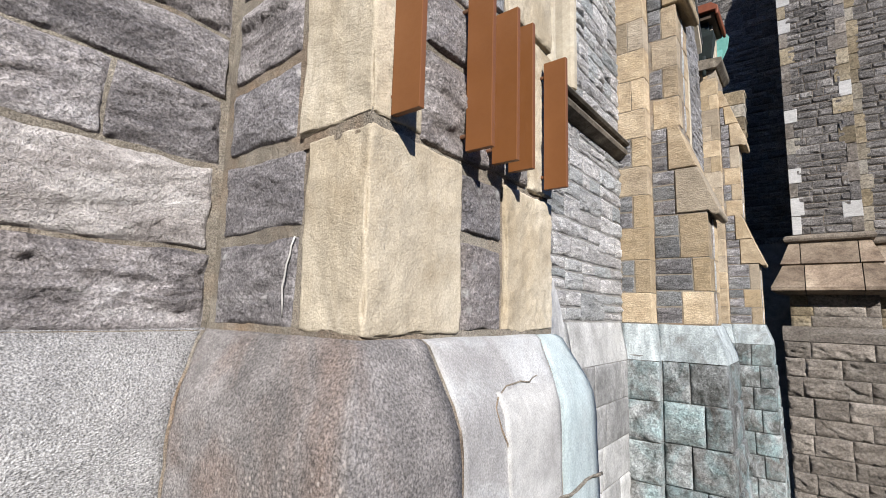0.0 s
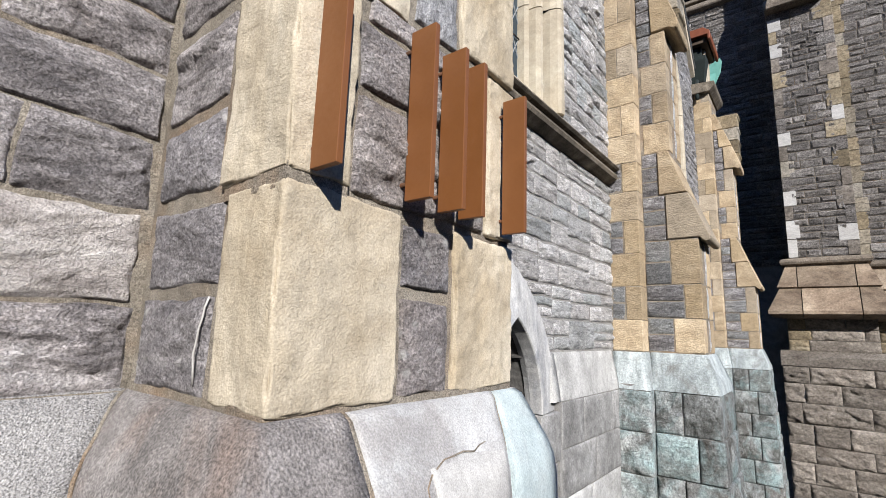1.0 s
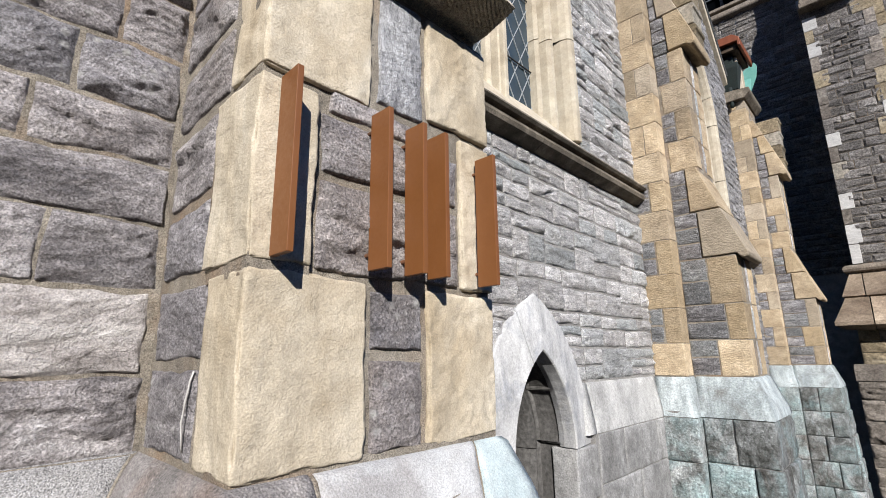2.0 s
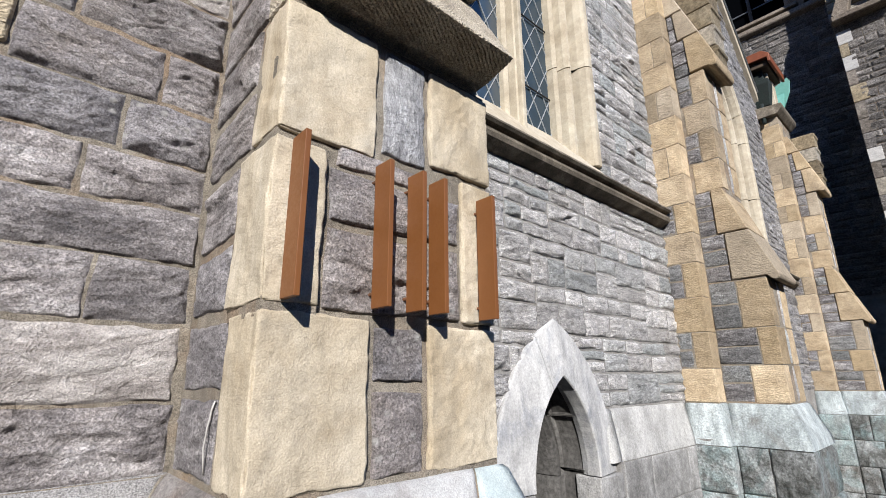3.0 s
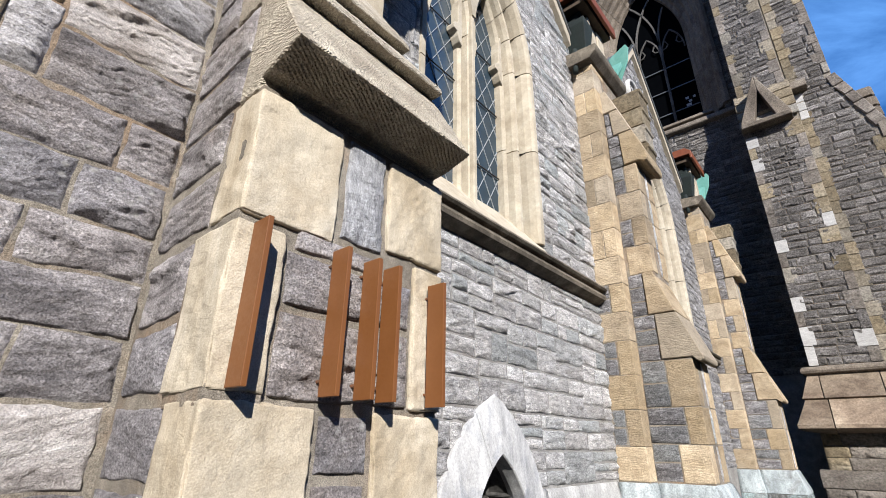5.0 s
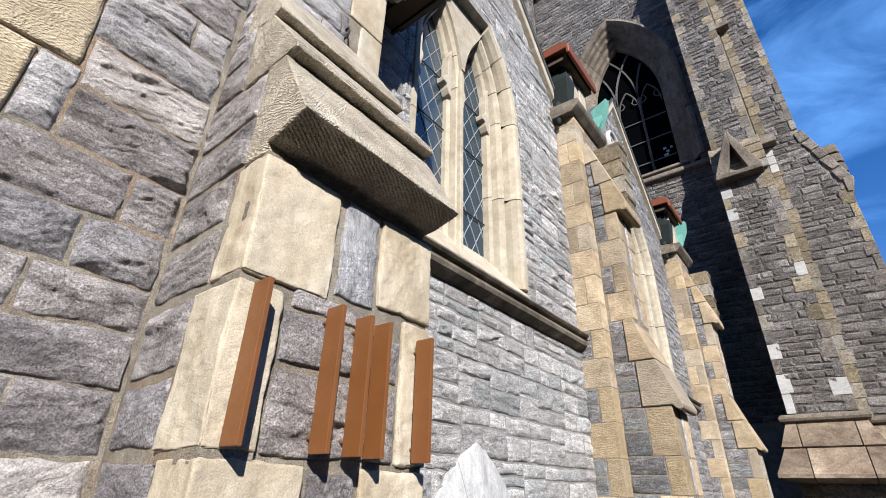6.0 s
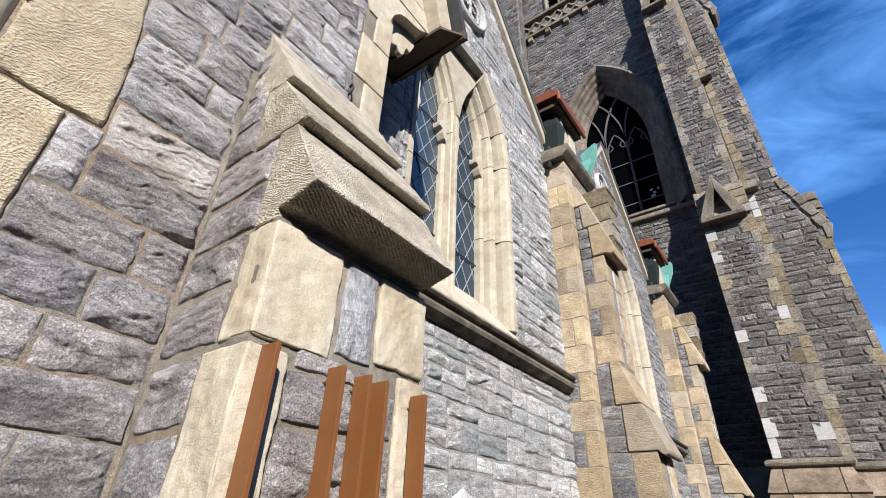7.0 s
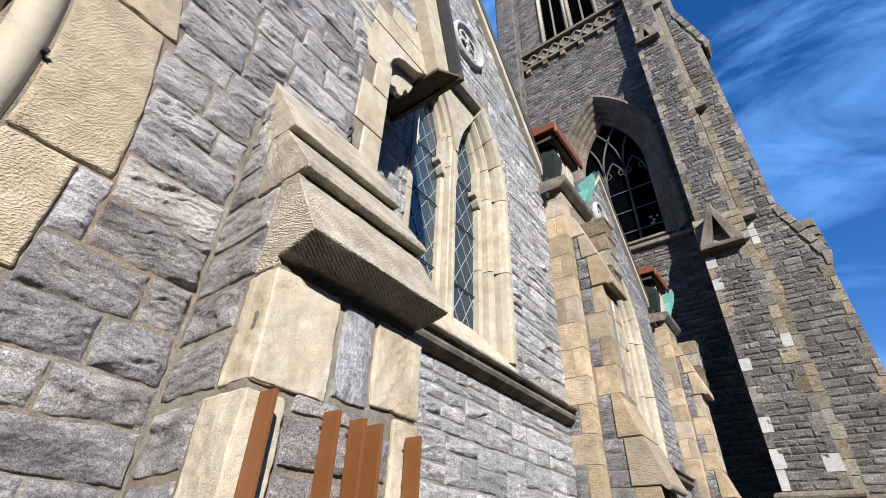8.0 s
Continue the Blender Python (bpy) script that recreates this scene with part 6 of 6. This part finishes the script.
# gablets on the front buttress
def gablet(x0, x1, y, z0, rise, back):
    c = (x0 + x1) / 2
    part("gablet", worn(prism([(x0, z0), (x1, z0), (x1, z0 + 0.1), (c + 0.05, z0 + rise), (c - 0.05, z0 + rise), (x0, z0 + 0.1)], "y", y + 0.03, y + back), 0.01, 1), TOWERMOULD, tower)
    for s in (-1, 1):
        e = x1 if s > 0 else x0
        part("gablet_coping", worn(prism([(e, z0), (e + s * 0.04, z0 + 0.04), (c + s * 0.02, z0 + rise + 0.12), (c, z0 + rise + 0.12), (c, z0 + rise - 0.22), (e - s * 0.19, z0)], "y", y - 0.18, y + back + 0.02), 0.01, 1), TOWERMOULD, tower)
    part("gablet_sill", worn(prism([(y - 0.24, z0 - 0.12), (y + 0.2, z0 - 0.12), (y + 0.2, z0 + 0.16), (y - 0.06, z0 + 0.06), (y - 0.24, z0 - 0.02)], "x", x0 - 0.05, x1 + 0.05), 0.015, 1), TOWERMOULD, tower)


gablet(-0.20, 0.56, TBY, 8.13, 0.93, 0.6)
gablet(-0.12, 0.49, TBY + 0.28, 16.20, 0.70, 0.5)
for i in range(4):
    yo, zo = TBY - 0.03 + i * 0.085, 8.10 + i * 0.265
    part("offset_stone", worn(prism([(yo - 0.035, zo), (yo, zo), (yo, zo + 0.03), (TBY + 0.6, zo + 0.03), (TBY + 0.6, zo + 0.26), (yo + 0.06, zo + 0.26), (yo - 0.035, zo + 0.06)], "x", -0.28, 0.72), 0.008, 1), TOWERQUOIN, tower)
# dark hooded corbel stones beside the gablets
for xx, zz, yy in ((0.84, 9.04, CY), (0.79, 12.9, CY), (0.80, 18.4, CY + 0.1)):
    part("hood_stone", worn(prism([(yy - 0.24, zz), (yy + 0.02, zz), (yy + 0.02, zz + 0.26), (yy - 0.20, zz + 0.2)], "x", xx - 0.14, xx + 0.16), 0.012, 1), TOWERMOULD, tower)
for i in range(3):
    rbox("quoin", (0.65, CY - 0.03, 8.37 + i * 0.215), (0.88, CY + 0.1, 8.575 + i * 0.215), NEWSTONE, tower, "-y", r=0.012, step=0.2, seed=900 + i)
# base moulding and plinth of the tower
def base_run(x0, x1, y, s0, s1, joints):
    prof = [(3.31, 0.03), (3.30, 0.09), (3.27, 0.125), (3.235, 0.135), (3.20, 0.12), (3.175, 0.06), (2.80, 0.20), (2.78, 0.165), (2.42, 0.33), (2.395, 0.345), (2.34, 0.34), (2.31, 0.30), (2.29, 0.14), (2.27, 0.04)]
    for k, (a, b) in enumerate(((0, 5), (5, 7), (7, 13))):
        seg = prof[a:b + 1]
        ends = [x0] + joints[k] + [x1]
        for n, (p, q) in enumerate(zip(ends, ends[1:])):
            sa = s0 if n == 0 else 0
            sb = s1 if n == len(ends) - 2 else 0
            bm = bmesh.new()
            ga, gb = (0.0 if n == 0 else 0.007), (0.0 if sb or n == len(ends) - 2 else 0.007)
            A = [bm.verts.new((p + ga - o * sa, y - o, z)) for z, o in seg]
            B = [bm.verts.new((q - gb + o * sb, y - o, z)) for z, o in seg]
            A2 = [bm.verts.new((p + ga - o * sa, y + 0.5, z)) for z, o in seg]
            B2 = [bm.verts.new((q - gb + o * sb, y + 0.5, z)) for z, o in seg]
            for L, R in ((A, B), (A2, A), (B, B2)):
                for i in range(len(seg) - 1):
                    bm.faces.new((L[i], R[i], R[i + 1], L[i + 1]))
            part("base_moulding", bm, TOWERMOULD if k == 0 else BASEMOULD, tower, "weathered brown base moulding")


base_run(-0.25, 0.70, TBY, 1, 1, ([], [-0.16, 0.60], [-0.12, 0.62]))
base_run(0.75, 2.6, CY, 0, 1, ([], [1.2, 1.9], [1.05, 2.0]))
for face, xa, xb, z0, z1, hh in ((TBY - 0.01, -0.36, 0.80, 1.74, 2.28, 0.18), (CY - 0.01, 0.85, 2.3, 1.74, 2.28, 0.18), (TBY - 0.17, -0.47, 0.95, -2.0, 1.49, 0.3), (CY - 0.17, 0.97, 2.6, -2.0, 1.49, 0.3)):
    V, F = [], []
    box_into(V, F, (xa, face, z0), (xb, WY, z1 + 0.1))
    mesh_object("mortar_core", V, F, MORTAR_GREY, tower, smooth=False)
    z, k = z1, 0
    while z > z0 + 0.05:
        a = xa
        first = True
        if z1 < 1.7:
            hh = trng.uniform(0.26, 0.34)
        while a < xb - 0.05:
            n = min(xb, a + (trng.uniform(0.16, 0.36) if first else trng.uniform(0.4, 0.9)))
            if xb - n < 0.12:
                n = xb
            mt = TOWERQUOIN if first and z > 1.7 else (NEWSTONE if (z > 1.7 and abs(a - 0.5) < 0.14 and k == 2) else TOWERBASE)
            rbox("base_stone", (a + 0.003, face - 0.012, max(z0, z - hh) + 0.003), (n - 0.003, face + 0.1, z - 0.003), mt, tower, "-y", r=0.005, step=0.022, rock=0.085 if z < 1.7 else 0.05, shoulder=0.012, seed=int(trng.randint(9999)))
            a = n
            first = False
        z -= hh
        k += 1
    if z1 < 1.7:
        part("plinth_cap", worn(prism([(face - 0.03, 1.49), (face + 0.4, 1.49), (face + 0.4, 1.745), (face + 0.14, 1.745), (face - 0.03, 1.66)], "x", xa - 0.02, xb), 0.01, 1), TOWERBASE, tower)

# great window of the tower
twin = thing("window_5", "tall dark traceried church window in a moulded pointed arch", "window", "structure")
twin.matrix_basis = SHRINK
arch_frame("arch_stone", "-y", WC, WZ0, WZS, WHALF, WZA, [(0, WY + 0.70), (0.03, WY + 0.56), (0.12, WY + 0.52), (0.15, WY + 0.42), (0.25, WY + 0.38), (0.28, WY + 0.26), (0.38, WY + 0.22), (0.41, WY + 0.12), (0.49, WY + 0.08), (0.53, WY - 0.03), (0.61, WY - 0.09), (0.68, WY - 0.07), (0.70, WY + 0.02)],
           [0, 1, 2, 4, 6, 8, 10, 12, 14, 16, 18, 20, 22, 23, 24], TOWERMOULD, twin, 0.012)
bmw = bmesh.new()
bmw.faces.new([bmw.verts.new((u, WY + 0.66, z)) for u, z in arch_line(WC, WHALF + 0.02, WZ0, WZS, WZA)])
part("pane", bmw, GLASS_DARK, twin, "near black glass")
# near-black sheet in place of the tower room's darkness
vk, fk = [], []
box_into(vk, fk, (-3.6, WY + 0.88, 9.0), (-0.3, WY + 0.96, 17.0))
mesh_object("shade_sheet", vk, fk, SHADEBLACK, twin, smooth=False)
ym = WY + 0.60
R_ARCH = (WHALF ** 2 + (WZA - WZS) ** 2) / (2 * WHALF)
for xm in (-0.317, 0.317):
    part("mullion", tube([(WC + xm, ym, WZ0), (WC + xm, ym, 11.2), (WC + xm, ym, WZS)], 0.045, 4), TRACERY, twin)
    for side in (-1, 1):
        pts = []
        for k in range(15):
            ang = 0.052 * k
            u, z = xm + side * R_ARCH * (1 - math.cos(ang)), WZS + R_ARCH * math.sin(ang)
            if abs(u) + R_ARCH - WHALF > math.sqrt(max(0.0, R_ARCH ** 2 - (z - WZS) ** 2)):
                break
            pts.append((WC + u, ym, z))
        if len(pts) > 2:
            part("tracery", tube(pts, 0.034, 4), TRACERY, twin)
for k in (-1, 0, 1):
    c = WC + 0.634 * k
    part("tracery", tube([(u, ym, z) for u, z in arch_line(c, 0.29, 12.3, 12.35, 13.1, 8)], 0.026, 4), TRACERY, twin)
    for e in (-1, 1):
        part("cusp", tube([(c + e * 0.27, ym, 12.5), (c + e * 0.17, ym, 12.52), (c + e * 0.11, ym, 12.62), (c + e * 0.16, ym, 12.74), (c + e * 0.2, ym, 12.78)], 0.02, 4), TRACERY, twin)
for zz in (10.35, 11.1, 11.85):
    part("glazing_bar", tube([(WC - WHALF, ym + 0.02, zz), (WC + WHALF, ym + 0.02, zz)], 0.018, 4), LEAD, twin)
part("sill", worn(prism([(WY - 0.08, WZ0 - 0.12), (WY + 0.72, WZ0 - 0.12), (WY + 0.72, WZ0 + 0.10), (WY - 0.04, WZ0 - 0.02)], "x", WC - 1.2, WC + 1.25), 0.012, 1), TOWERMOULD, twin)
part("string_stone", worn(prism([(WY - 0.14, 9.28), (WY + 0.05, 9.2), (WY + 0.05, 9.46), (WY - 0.12, 9.40)], "x", -4.4, -0.24), 0.02, 1), TOWERMOULD, twin)
for i, (xa, xb, zz) in enumerate([(-1.36, -1.28, 10.62), (-1.30, -1.22, 10.50), (-1.18, -1.12, 10.60), (-1.37, -1.25, 10.40)]):
    vm, fm = [], []
    box_into(vm, fm, (xa, WY + 0.640, zz), (xb, WY + 0.650, zz + 0.07))
    mesh_object("paper_mark", vm, fm, WHITEPAPER, twin, smooth=False)

# belfry: lattice band, corbels and louvres
bel = thing("belfry", "belfry of the tower with louvres over a lozenge lattice band", "belfry")
bel.matrix_basis = SHRINK
part("band_rail", worn(prism([(WY - 0.16, 19.05), (WY + 0.05, 19.05), (WY + 0.05, 19.22), (WY - 0.16, 19.18)], "x", -4.5, -0.2), 0.015, 1), TOWERMOULD, bel)
part("band_rail", worn(prism([(WY - 0.2, 19.95), (WY + 0.05, 19.95), (WY + 0.05, 20.2), (WY - 0.2, 20.12)], "x", -4.5, -0.2), 0.015, 1), TOWERMOULD, bel)
vx, fx = [], []
box_into(vx, fx, (-4.5, WY - 0.02, 19.2), (-0.2, WY + 0.02, 19.97))
mesh_object("band_back", vx, fx, TOWERBASE, bel, smooth=False)
for i in range(9):
    a = -4.42 + i * 0.47
    for z0, z1 in ((19.24, 19.92), (19.92, 19.24)):
        part("lattice_bar", tube([(a, WY - 0.06, z0), (a + 0.47, WY - 0.06, z1)], 0.045, 4), TOWERQUOIN, bel)
for i in range(6):
    a = -4.2 + i * 0.75
    part("corbel", worn(prism([(WY - 0.14, 18.85), (WY + 0.05, 18.7), (WY + 0.05, 19.04), (WY - 0.14, 19.04)], "x", a - 0.1, a + 0.1), 0.012, 1), TOWERQUOIN, bel)
for xa, xb in ((-3.35, -2.45), (-2.15, -1.25)):
    for zz in np.arange(20.35, 25.8, 0.26):
        part("louvre", prism([(WY + 0.05, zz), (WY + 0.08, zz), (WY + 0.36, zz + 0.24), (WY + 0.33, zz + 0.24)], "x", xa, xb), SLATE, bel)
    part("louvre_mullion", tube([((xa + xb) / 2, WY + 0.05, 20.3), ((xa + xb) / 2, WY + 0.05, 26)], 0.05, 4), TOWERQUOIN, bel)
    for xx in (xa - 0.08, xb + 0.08):
        part("jamb_shaft", tube([(xx, WY - 0.03, 20.2), (xx, WY - 0.03, 26)], 0.08, 8), FRAMESTONE, bel, smooth=True)
# near-black sheet painted as the shade behind the louvres
vv, fv = [], []
box_into(vv, fv, (-3.6, WY + 0.45, 20.0), (-1.0, WY + 0.5, 26.4))
mesh_object("shade_sheet", vv, fv, SHADEBLACK, bel, smooth=False)
